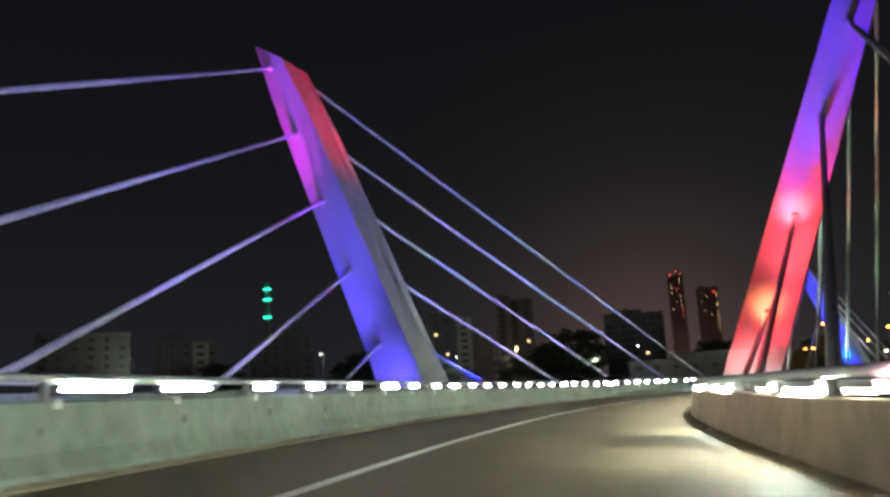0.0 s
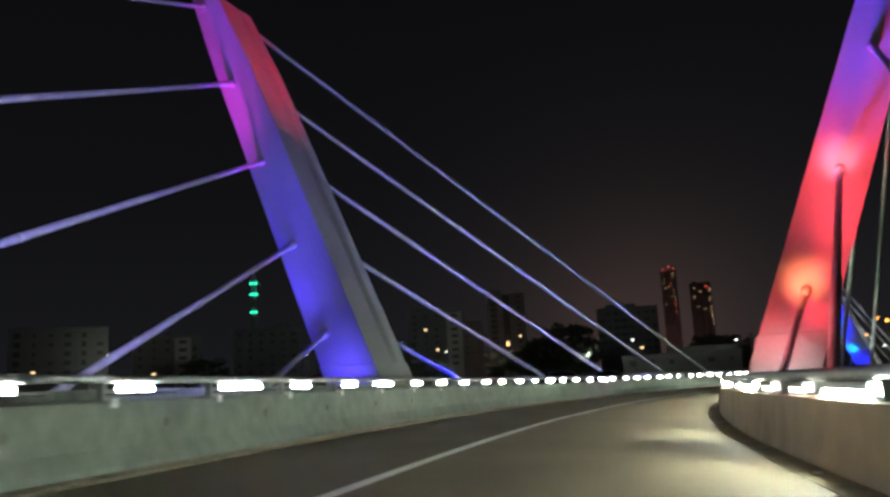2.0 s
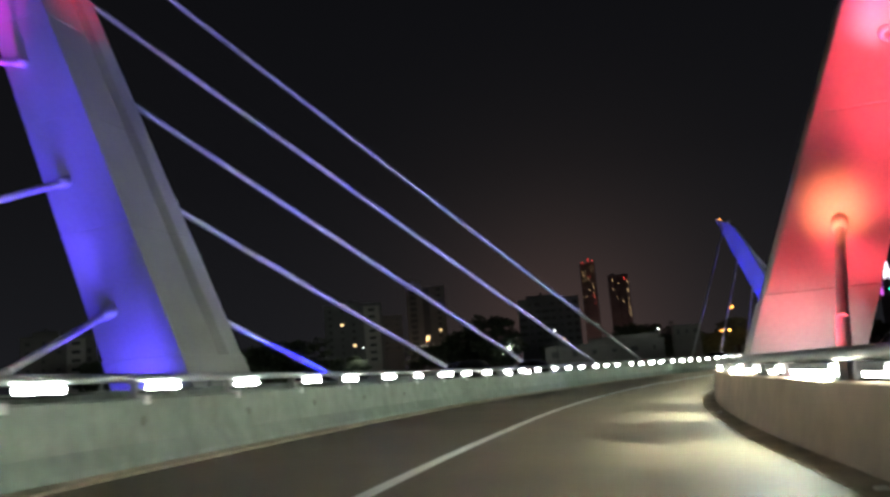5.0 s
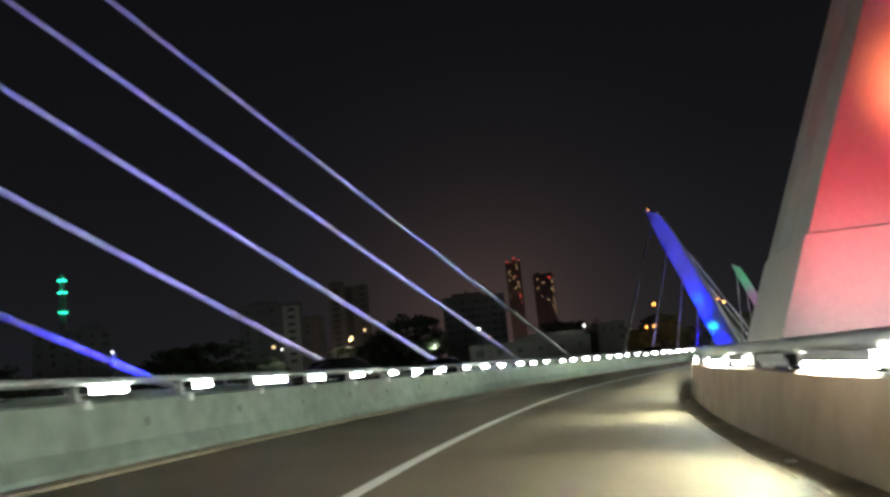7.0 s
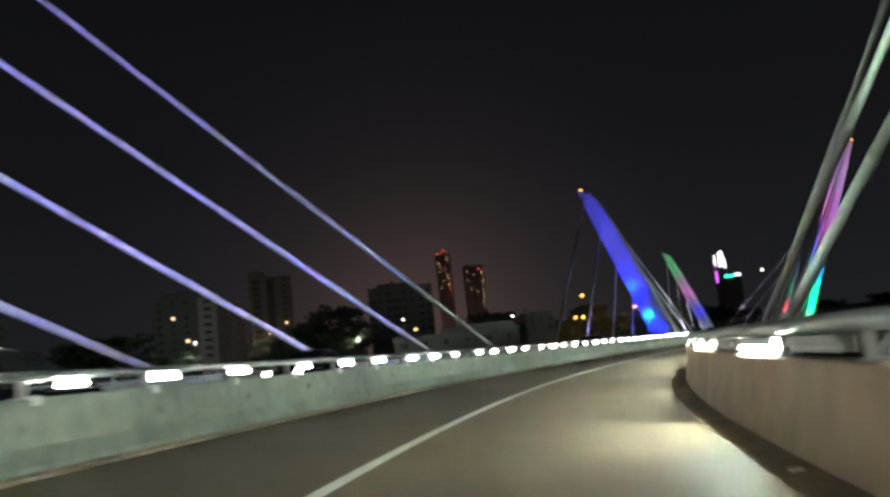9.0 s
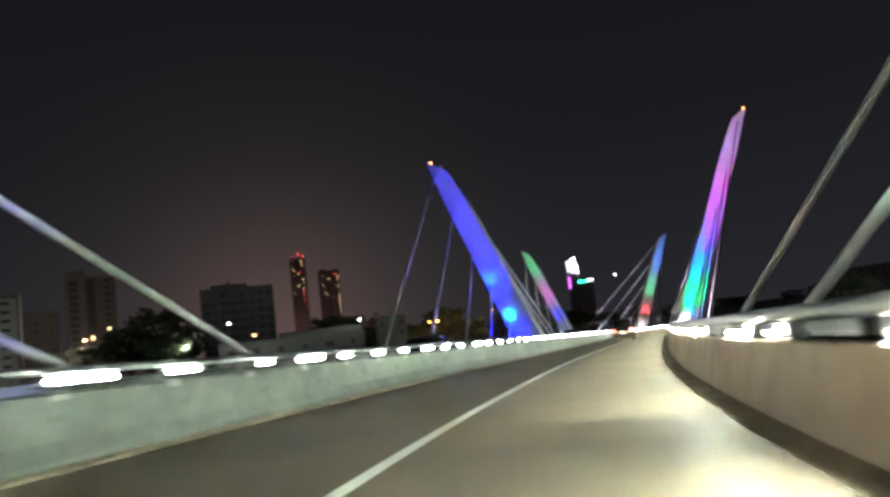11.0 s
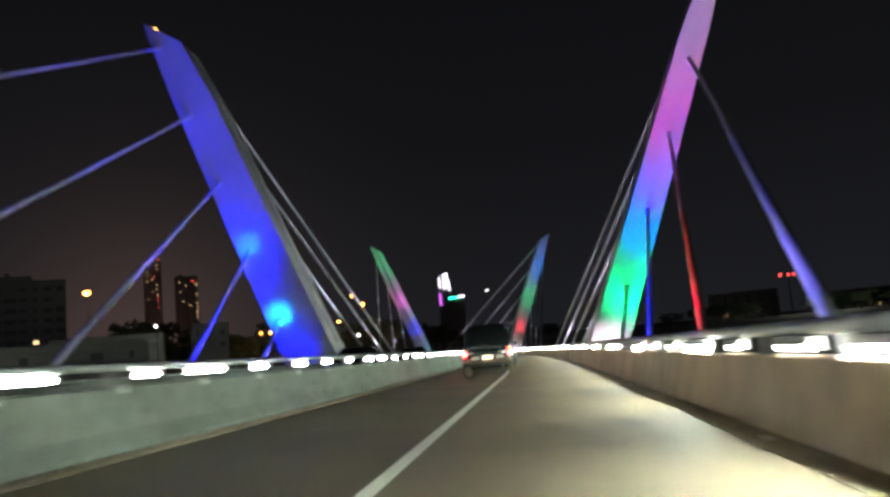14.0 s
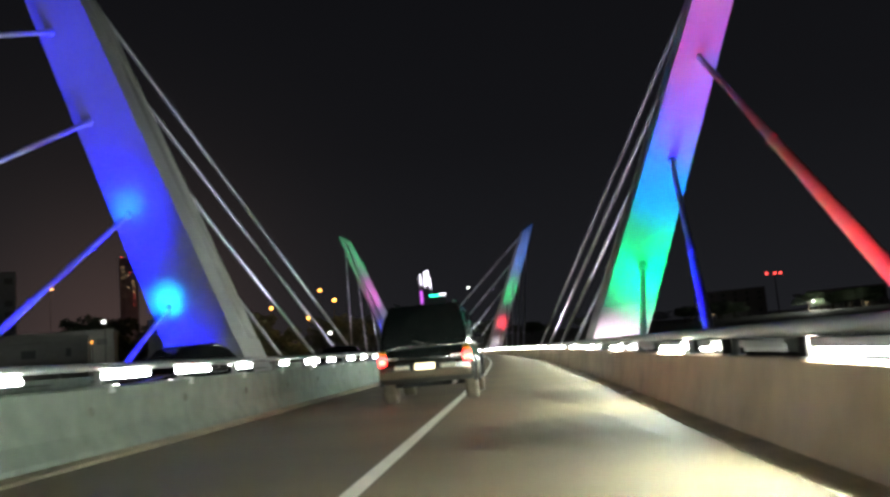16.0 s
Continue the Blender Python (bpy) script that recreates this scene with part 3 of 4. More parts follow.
# ---------------------------------------------------------------- sport utility vehicle ahead
def wheel(root, x, y, r, wide, tyre=M_RUBBER):
    bm = bmesh.new()
    prof = [(r * 0.62, -wide / 2), (r * 0.9, -wide / 2), (r * 0.985, -wide * 0.36), (r, -wide * 0.2), (r, wide * 0.2), (r * 0.985, wide * 0.36), (r * 0.9, wide / 2), (r * 0.62, wide / 2)]
    n = 28
    rings = [[bm.verts.new((w, rr * math.cos(2 * math.pi * j / n), rr * math.sin(2 * math.pi * j / n))) for rr, w in prof] for j in range(n)]
    for j in range(n):
        p, q = rings[j], rings[(j + 1) % n]
        for i in range(len(prof)):
            k = (i + 1) % len(prof)
            bm.faces.new((p[i], p[k], q[k], q[i]))
    bmesh.ops.recalc_face_normals(bm, faces=bm.faces)
    w = part("wheel", bm, tyre, root, smooth=True)
    w.matrix_local = Matrix.Translation((x, y, r))
    side = 1 if x > 0 else -1
    bm = bmesh.new()
    tube(bm, (side * (wide * 0.1), 0, 0), (side * wide * 0.34, 0, 0), r * 0.63, r * 0.6, 24)
    tube(bm, (side * wide * 0.3, 0, 0), (side * wide * 0.46, 0, 0), r * 0.2, r * 0.16, 14)
    for a in range(6):
        t = a * math.pi / 3
        d = Vector((0, math.cos(t), math.sin(t)))
        tube(bm, Vector((side * wide * 0.36, 0, 0)) + d * r * 0.15, Vector((side * wide * 0.36, 0, 0)) + d * r * 0.56, r * 0.1, r * 0.08, 6)
    part("rim", bm, M_ALLOY, w, "grey alloy rim")
    return w


def ring_section(y, z0, z1, half0, half1, cut=0.12):
    """A car's cross-section at y: bottom half0, top half1 wide, corners cut."""
    zc = (z1 - z0) * cut
    return [Vector((x, y, z)) for x, z in ((-half0 * 0.94, z0), (half0 * 0.94, z0), (half0, z0 + zc), (half0 * 0.55 + half1 * 0.45, z0 + (z1 - z0) * 0.6), (half1, z1 - zc), (half1 * 0.9, z1),
                                           (-half1 * 0.9, z1), (-half1, z1 - zc), (-half0 * 0.55 - half1 * 0.45, z0 + (z1 - z0) * 0.6), (-half0, z0 + zc))]


def suv():
    """Rear bumper at y = 0, length along +y, 1.98 wide."""
    root = tagged(new("sport_utility_vehicle"), "dusty dark sport utility vehicle, tail lamps lit, on the lane line", "car")
    bm = bmesh.new()
    loft(bm, [ring_section(0.10, 0.52, 1.08, 0.90, 0.88), ring_section(0.22, 0.44, 1.12, 0.97, 0.93), ring_section(1.6, 0.40, 1.13, 0.98, 0.94), ring_section(3.4, 0.40, 1.12, 0.98, 0.93),
              ring_section(4.6, 0.44, 1.08, 0.96, 0.88), ring_section(4.95, 0.52, 0.98, 0.88, 0.80)])
    part("body", bm, M_CARSILVER, root, "silver-grey lower body", True)
    bm = bmesh.new()
    loft(bm, [ring_section(0.04, 0.80, 1.10, 0.875, 0.86, 0.2), ring_section(0.12, 0.78, 1.13, 0.90, 0.885, 0.2), ring_section(0.20, 0.78, 1.13, 0.90, 0.885, 0.2)])
    part("tailgate", bm, M_CARDARK, root, "dark green tailgate", True)
    bm = bmesh.new()
    loft(bm, [ring_section(0.10, 1.08, 1.20, 0.90, 0.88, 0.2), ring_section(0.16, 1.08, 1.60, 0.90, 0.84), ring_section(0.42, 1.08, 2.00, 0.91, 0.765), ring_section(1.0, 1.08, 2.05, 0.92, 0.785),
              ring_section(2.3, 1.08, 2.04, 0.92, 0.785), ring_section(2.75, 1.08, 1.96, 0.91, 0.765), ring_section(3.5, 1.08, 1.14, 0.90, 0.86, 0.2)])
    part("cabin", bm, M_CARDARK, root, "dark green cabin and roof", True)
    bm = bmesh.new()
    r = [bm.verts.new(v) for v in ((-0.76, 0.095, 1.18), (0.76, 0.095, 1.18), (0.66, 0.345, 1.90), (-0.66, 0.345, 1.90), (-0.76, 0.14, 1.18), (0.76, 0.14, 1.18), (0.66, 0.38, 1.90), (-0.66, 0.38, 1.90))]
    for f in ((0, 1, 2, 3), (7, 6, 5, 4), (0, 4, 5, 1), (1, 5, 6, 2), (2, 6, 7, 3), (3, 7, 4, 0)):
        bm.faces.new([r[i] for i in f])
    part("rear_window", bm, M_TINT, root, "dark tinted rear window")
    bm = bmesh.new()
    tube(bm, (0.02, 0.085, 1.2), (-0.42, 0.15, 1.36), 0.012, 0.008, 6)
    part("wiper", bm, M_PLASTIC, root)
    for sx in (-1, 1):
        for y0, y1 in ((0.55, 1.30), (1.38, 2.15), (2.23, 2.95)):
            bm = bmesh.new()
            c0, c1 = 0.905, 0.822
            v = [bm.verts.new((sx * a, y, z)) for a, y, z in ((c0 + 0.012, y0, 1.2), (c0 + 0.012, y1 + (0.25 if y1 > 2.9 else 0), 1.2), (c1 + 0.012, y1, 1.84), (c1 + 0.012, y0 + 0.06, 1.84),
                                                             (c0 - 0.03, y0, 1.2), (c0 - 0.03, y1 + (0.25 if y1 > 2.9 else 0), 1.2), (c1 - 0.03, y1, 1.84), (c1 - 0.03, y0 + 0.06, 1.84))]
            for f in ((0, 1, 2, 3), (7, 6, 5, 4), (0, 4, 5, 1), (1, 5, 6, 2), (2, 6, 7, 3), (3, 7, 4, 0)):
                bm.faces.new([v[i] for i in f])
            bmesh.ops.recalc_face_normals(bm, faces=bm.faces)
            part("side_window", bm, M_TINT, root, "dark tinted side window")
        bm = bmesh.new()
        box(bm, (sx * 0.86 - 0.075, 0.03, 0.82), (sx * 0.86 + 0.075, 0.16, 1.02), 0.02)
        tl = part("tail_lamp", bm, M_TAIL, root, "lit red tail lamp")
        bm = bmesh.new()
        box(bm, (sx * 0.86 - 0.06, 0.015, 0.86), (sx * 0.86 + 0.06, 0.06, 0.93), 0.015)
        part("lamp_core", bm, M_TAILHOT, tl)
        bm = bmesh.new()
        box(bm, (sx * 0.86 - 0.07, 0.03, 1.03), (sx * 0.86 + 0.07, 0.16, 1.10), 0.015)
        part("indicator", bm, M_AMBER, root, "amber indicator lens")
        bm = bmesh.new()
        box(bm, (sx * 1.02 - 0.09, 2.92, 1.14), (sx * 1.02 + 0.09, 3.02, 1.32), 0.03)
        part("wing_mirror", bm, M_PLASTIC, root)
        for yc in (0.98, 4.02):
            bm = bmesh.new()
            for i in range(12):
                a0, a1 = math.pi * i / 12, math.pi * (i + 1) / 12
                ra, rb = 0.40, 0.50
                vs = [bm.verts.new((sx * xx, yc + rr * math.cos(aa), 0.40 + rr * math.sin(aa))) for xx in (0.93, 1.01) for rr, aa in ((ra, a0), (rb, a0), (rb, a1), (ra, a1))]
                for f in ((4, 5, 6, 7), (3, 2, 1, 0), (1, 2, 6, 5), (0, 4, 7, 3)):
                    bm.faces.new([vs[k] for k in f])
            bmesh.ops.remove_doubles(bm, verts=bm.verts, dist=0.001)
            bmesh.ops.recalc_face_normals(bm, faces=bm.faces)
            part("wheel_arch", bm, M_CARSILVER, root, "flared silver wheel arch")
            wheel(root, sx * 0.86, yc, 0.39, 0.26)
        bm = bmesh.new()
        tube(bm, (sx * 0.62, 0.7, 2.08), (sx * 0.62, 2.4, 2.08), 0.018, 0.018, 8)
        for y in (0.75, 1.55, 2.35):
            tube(bm, (sx * 0.62, y, 2.02), (sx * 0.62, y, 2.08), 0.015, 0.015, 6)
        part("roof_rail", bm, M_PLASTIC, root)
        bm = bmesh.new()
        box(bm, (sx * 0.97 - 0.05, 1.5, 0.36), (sx * 0.97 + 0.05, 3.5, 0.42), 0.02)
        part("side_step", bm, M_PLASTIC, root)
        bm = bmesh.new()
        tube(bm, (sx * 0.955, 0.4, 0.86), (sx * 0.975, 3.4, 0.86), 0.02, 0.02, 6)
        part("side_trim", bm, M_PLASTIC, root)
    bm = bmesh.new()
    box(bm, (-0.93, -0.06, 0.54), (0.93, 0.14, 0.69), 0.05)
    box(bm, (-0.80, -0.08, 0.66), (0.80, 0.06, 0.70), 0.015)
    part("rear_bumper", bm, M_BUMPER, root, "dusty dark rear bumper")
    for sx in (-1, 1):
        bm = bmesh.new()
        box(bm, (sx * 0.47 - 0.15, -0.02, 0.715), (sx * 0.47 + 0.15, 0.08, 0.80), 0.02)
        part("chrome_strip", bm, M_CHROME, root, "bright chrome strip beside the plate")
        bm = bmesh.new()
        box(bm, (sx * 0.66 - 0.12, 0.02, 0.93), (sx * 0.66 + 0.12, 0.06, 0.955), 0.01)
        part("chrome_trim", bm, M_CHROME, root, "thin chrome trim")
    bm = bmesh.new()
    box(bm, (-0.30, 0.0, 0.70), (0.30, 0.10, 0.84), 0.01)
    part("plate_recess", bm, M_PLASTIC, root)
    bm = bmesh.new()
    box(bm, (-0.20, -0.016, 0.705), (0.20, 0.004, 0.825), 0.004)
    plate = part("number_plate", bm, M_PLATE, root, "self-glowing white number plate with a dark bar")
    bm = bmesh.new()
    box(bm, (-0.11, -0.022, 0.752), (0.11, -0.014, 0.778))
    part("bar", bm, M_PLASTIC, plate)
    bm = bmesh.new()
    tube(bm, (-0.70, 0.055, 1.06), (0.70, 0.055, 1.06), 0.014, 0.014, 8)
    part("tailgate_strip", bm, M_BUMPER, root, "thin chrome strip")
    bm = bmesh.new()
    tube(bm, (-0.8, 0.98, 0.39), (0.8, 0.98, 0.39), 0.06, 0.06, 10)
    box(bm, (-0.5, 0.3, 0.36), (0.5, 1.8, 0.48), 0.05)
    part("underbody", bm, M_PLASTIC, root)
    bm = bmesh.new()
    tube(bm, (0.55, 0.0, 0.40), (0.55, 0.6, 0.40), 0.035, 0.035, 10)
    part("exhaust", bm, M_STEEL, root)
    return root


car = suv()
car.matrix_world = stand(111.0, 3.45)


# ---------------------------------------------------------------- oncoming cars
def saloon(label, paint):
    """Front bumper at y = 0, tail along +y."""
    root = tagged(new("oncoming_car"), label, "car", "oncoming cars")
    bm = bmesh.new()
    loft(bm, [ring_section(0.0, 0.40, 0.66, 0.72, 0.66), ring_section(0.15, 0.28, 0.74, 0.84, 0.76), ring_section(0.9, 0.24, 0.86, 0.88, 0.80), ring_section(3.3, 0.24, 0.92, 0.89, 0.82),
              ring_section(4.3, 0.28, 0.90, 0.86, 0.76), ring_section(4.5, 0.40, 0.80, 0.76, 0.70)])
    part("body", bm, paint, root, "", True)
    bm = bmesh.new()
    loft(bm, [ring_section(1.15, 0.86, 0.90, 0.78, 0.76, 0.2), ring_section(1.9, 0.86, 1.38, 0.80, 0.60), ring_section(2.5, 0.86, 1.44, 0.80, 0.61), ring_section(3.2, 0.86, 1.38, 0.80, 0.60),
              ring_section(4.0, 0.86, 0.92, 0.76, 0.72, 0.2)])
    part("cabin", bm, M_TINT, root, "dark glazed cabin", True)
    bm = bmesh.new()
    loft(bm, [ring_section(1.95, 1.36, 1.41, 0.58, 0.52, 0.3), ring_section(2.5, 1.40, 1.465, 0.60, 0.54, 0.3), ring_section(3.15, 1.35, 1.40, 0.58, 0.52, 0.3)])
    part("roof", bm, paint, root, "", True)
    for sx in (-1, 1):
        bm = bmesh.new()
        box(bm, (sx * 0.62 - 0.13, 0.02, 0.62), (sx * 0.62 + 0.13, 0.2, 0.76), 0.03)
        part("headlamp", bm, M_HEAD, root, "dazzling white headlamp")
        bm = bmesh.new()
        box(bm, (sx * 0.9 - 0.08, 1.45, 0.9), (sx * 0.9 + 0.08, 1.53, 1.02), 0.02)
        part("wing_mirror", bm, M_PLASTIC, root)
        for yc in (0.8, 3.55):
            wheel(root, sx * 0.76, yc, 0.31, 0.2)
    bm = bmesh.new()
    box(bm, (-0.42, -0.01, 0.44), (0.42, 0.08, 0.56), 0.02)
    part("grille", bm, M_PLASTIC, root)
    return root


for s, q, label, paint in ((8.5, -1.75, "dark saloon car with headlamps on behind the median", M_CARBLACK), (28.0, -5.7, "dark saloon car with bright headlamps on the far lane", M_CARDARK),
                           (59.0, -1.75, "silver saloon car coming down the oncoming lane", M_CARSILVER), (109.5, -1.75, "dark saloon car with headlamps on passing the median", M_CARDARK), (125.0, -1.75, "black saloon car close behind the median barrier", M_CARBLACK)):
    saloon(label, paint).matrix_world = stand(s, q)


# ---------------------------------------------------------------- far town
def ground_z(X, Y):
    d = math.hypot(X - 40, Y - 110)
    return -26 + 28 * min(1, max(0, (d - 120) / 130)) + 18 * min(1, max(0, (d - 260) / 900)) + (noise.noise((X / 180, Y / 180, 0)) * 3 if d > 150 else 0)


def unit_box(bm_size):
    bm = bmesh.new()
    box(bm, [-v / 2 for v in bm_size], [v / 2 for v in bm_size])
    return bm


def building(name, left, right, top, depth, floors, cols, label, mat, lit=(), balcony=False, win=(1.5, 1.4), upper=None, cat="building", bay=None):
    """A block whose front runs from left to right (x, y), up to the height top."""
    L, R = Vector((*left, 0)), Vector((*right, 0))
    wide = (R - L).length
    u = (R - L).normalized()
    mid = (L + R) / 2
    z0 = ground_z(mid.x, mid.y) - 2
    ang = math.degrees(math.atan2(u.y, u.x))
    root = tagged(new(name), label, cat)
    root.matrix_world = pose(mid.x, mid.y, z0, 0, 0, ang)
    hh = top - z0
    bm = bmesh.new()
    box(bm, (-wide / 2, 0, 0), (wide / 2, depth, hh), 0.15)
    part("wall", bm, mat, root)
    bm = bmesh.new()
    for a, b in (((-wide / 2, -0.12, hh), (wide / 2, 0.3, hh + 0.9)), ((-wide / 2, depth - 0.3, hh), (wide / 2, depth, hh + 0.9)),
                 ((-wide / 2 - 0.12, 0.3, hh), (-wide / 2 + 0.3, depth - 0.3, hh + 0.9)), ((wide / 2 - 0.3, 0.3, hh), (wide / 2 + 0.12, depth - 0.3, hh + 0.9))):
        box(bm, a, b)
    part("roof_parapet", bm, mat, root)
    if upper:
        x0, x1, dz = upper
        bm = bmesh.new()
        box(bm, (x0 * wide, depth * 0.2, hh), (x1 * wide, depth * 0.8, hh + dz), 0.1)
        part("roof_house", bm, mat, root)
        bm = bmesh.new()
        tube(bm, ((x0 + x1) / 2 * wide, depth * 0.5, hh + dz), ((x0 + x1) / 2 * wide, depth * 0.5, hh + dz + 1.4), 0.7, 0.7, 12)
        part("water_tank", bm, M_BUILD2, root)
    if bay:
        # a pale bay standing proud of the front, with its own windows
        x0, x1 = bay[0] * wide, bay[1] * wide
        bm = bmesh.new()
        box(bm, (x0, -1.3, 0), (x1, -0.01, hh - 0.5), 0.1)
        bay_ob = part("bay", bm, M_PALE_WALL, root, "pale plastered bay")
        glass = None
        for f in range(floors):
            mm = Matrix.Translation(((x0 + x1) / 2, -1.28, hh - 2.3 - f * 3.3))
            if glass is None:
                glass = part("window", unit_box((min(3.0, (x1 - x0) * 0.6), 0.2, 1.3)), M_GLASS, bay_ob, "dark window")
                glass.matrix_local = mm
            else:
                again(glass, "window", bay_ob, mm)
    fh = 3.3
    panes, slab = {}, None
    pick = random.Random(int(abs(mid.x) * 7 + mid.y))
    form = [(pick.choice((0.55, 1.0, 1.0, 1.5)), pick.choice((0.7, 1.0, 1.0, 1.35))) for _ in range(cols)]
    for f in range(floors):
        z = hh - 1.9 - f * fh
        if z < 2:
            break
        for c in range(cols):
            x = -wide / 2 + wide * (c + 0.5) / cols
            kind = 1 if (f, c) in lit else 0
            if not kind and pick.random() < 0.12:
                continue
            mz = Matrix.Translation((x, 0.08, z)) @ Matrix.Diagonal((min(1, 1.5 / win[0]), 1, 0.8, 1) if kind else (form[c][0], 1, form[c][1], 1))
            if kind not in panes:
                panes[kind] = part("window", unit_box((win[0], 0.3, win[1])), (M_GLASS, M_WARM)[kind], root, ("dark window", "lit window")[kind])
                panes[kind].matrix_local = mz
            else:
                again(panes[kind], "window", root, mz)
        if balcony:
            m = Matrix.Translation((wide * 0.28, -0.5, z - 1.2))
            if slab is None:
                bm = unit_box((wide * 0.36, 1.2, 0.18))
                box(bm, (-wide * 0.18, -0.6, 0.1), (wide * 0.18, -0.5, 1.0))
                slab = part("balcony", bm, M_BUILD, root)
                slab.matrix_local = m
            else:
                again(slab, "balcony", root, m)
    return root


building("apartment_building", (-236, 174), (-213, 197), 30, 16, 6, 6, "low pale stone apartment block with a lit window", M_BUILD, {(4, 1)})
building("apartment_building", (-227, 225), (-207, 242), 29, 15, 6, 5, "stone apartment block with two warm lit windows", M_BUILD, {(4, 1), (4, 3)}, upper=(-0.35, 0.0, 3), bay=(0.1, 0.35))
building("apartment_building", (-208, 266), (-184, 281), 32, 15, 7, 6, "dark grey apartment block behind the pylon", M_BUILD2, upper=(0.1, 0.4, 2.6))
building("apartment_building", (-150, 327), (-125, 337), 39.5, 16, 8, 5, "grey apartment block with a pale bay", M_BUILD2, {(2, 1), (5, 2)}, balcony=True, upper=(-0.3, 0.1, 2.5), bay=(0.18, 0.46))
building("apartment_tower", (-139, 417), (-118, 424), 55, 15, 10, 3, "tall stepped apartment tower with dark windows", M_BUILD, {(7, 2), (8, 1)}, balcony=True, win=(3.9, 2.5), upper=(-0.5, -0.1, 4))
building("apartment_building", (-165, 405), (-142, 416), 40, 14, 6, 4, "dark apartment block beside the tower", M_BUILD2, balcony=True)
building("office_block", (-61, 344), (-34, 350), 34.4, 15, 7, 8, "broad grey office block above the trees", M_BUILD2, {(5, 5)}, upper=(-0.35, 0.15, 2.6), win=(2.2, 1.3))
building("hall", (-25, 287), (1, 289), 12, 14, 1, 5, "low pale hall with a flat roof", M_BUILD)
building("hall", (-34, 238), (3, 243), 8.5, 14, 1, 6, "long low pale building behind the bridge", M_BUILD)
building("house", (6, 313), (16, 314), 15, 9, 2, 3, "small white house by the street lamps", M_BUILD)
building("apartment_building", (287, 510), (318, 487), 22, 15, 5, 6, "dark apartment block on the far slope", M_BUILD, {(3, 1)})
building("apartment_building", (335, 474), (366, 450), 17, 15, 4, 6, "dark apartment block low on the slope", M_BUILD, {(2, 4)})


def tower(left, right, top, label, lit, cores, red=(), strip=()):
    root = building("high_rise_tower", left, right, top, 30, 30, 7, label, M_TOWER, lit, win=(1.9, 1.5), cat="tower")
    wide = (Vector(right) - Vector(left)).length
    hh = top - root.location.z
    # bare stair and lift cores standing over the roof
    for x, w, dz in cores:
        bm = bmesh.new()
        box(bm, (x * wide - w / 2, 6, hh), (x * wide + w / 2, 14, hh + dz), 0.2)
        box(bm, (x * wide - w * 0.2, 9, hh + dz), (x * wide + w * 0.2, 11, hh + dz + 1.2))
        part("core", bm, M_TOWER, root, "bare concrete core")
    for places, mat, r, name, words in ((red, M_RED, 0.8, "beacon", "red warning beacon"), (strip, M_RED_DIM, 0.45, "work_lamp", "dim red work lamp")):
        for x, z in places:
            bm = bmesh.new()
            tube(bm, (x * wide, -0.5, z * hh), (x * wide, -0.5, z * hh + 1.5), r, r, 10)
            part(name, bm, mat, root, words)
    # floor edges left open to the air
    for f in range(0, 30, 2):
        bm = bmesh.new()
        box(bm, (-wide / 2 - 0.3, -0.5, hh - 0.3 - f * 3.3), (wide / 2 + 0.3, -0.02, hh - f * 3.3))
        part("floor_edge", bm, M_TOWER, root)
    return root


M_RED_DIM = material("dim_red_lamp", (0.6, 0.02, 0.02), 0.5, 0, 1, 0, emit=(1.0, 0.10, 0.09), power=1.5)
tower((-151, 1481), (-124, 1483), 196, "unfinished high-rise tower with red beacons", {(1, 5), (3, 5), (4, 1), (6, 1), (9, 1), (11, 5), (13, 5), (14, 3), (18, 1), (8, 3), (16, 5)},
      ((-0.32, 5, 3), (0.08, 4, 11), (0.38, 4, 5)), ((-0.32, 1.01), (0.08, 1.04), (0.38, 1.02)), [(0.30, 0.66), (0.30, 0.63), (0.30, 0.57), (0.12, 0.86)])
tower((-103, 1485), (-66, 1487), 169, "dark high-rise tower with scattered lit windows", {(3, 6), (4, 6), (8, 6), (9, 6), (13, 6), (15, 6), (17, 6), (18, 6), (20, 6), (22, 6), (2, 1), (4, 3), (7, 1), (12, 2), (14, 4)},
      ((-0.25, 8, 4), (0.3, 6, 2)), ((0.3, 0.95),))


def lit_tower():
    root = tagged(new("illuminated_tower"), "far tower with white neon fins and a violet foot", "tower")
    root.matrix_world = pose(234, 966, ground_z(234, 966), 0, 0, -14)
    hh = 93 - root.location.z
    bm = bmesh.new()
    box(bm, (-7, 0, 0), (7, 14, hh - 6), 0.3)
    part("wall", bm, M_TOWER, root)
    for x, z0, z1, w in ((-4.5, hh - 16, hh - 3, 0.5), (0.4, hh - 18, hh - 1, 0.8), (3.4, hh - 16, hh, 1.2), (6.0, hh - 20, hh - 9, 0.5)):
        bm = bmesh.new()
        box(bm, (x - w, -0.6, z0), (x + w, 0.2, z1), 0.1)
        part("neon_fin", bm, M_NEON, root, "white neon fin")
    bm = bmesh.new()
    box(bm, (-6, -0.6, hh - 36), (-3.6, 0.2, hh - 22), 0.1)
    part("violet_panel", bm, M_VIOLET, root, "violet lit panel")


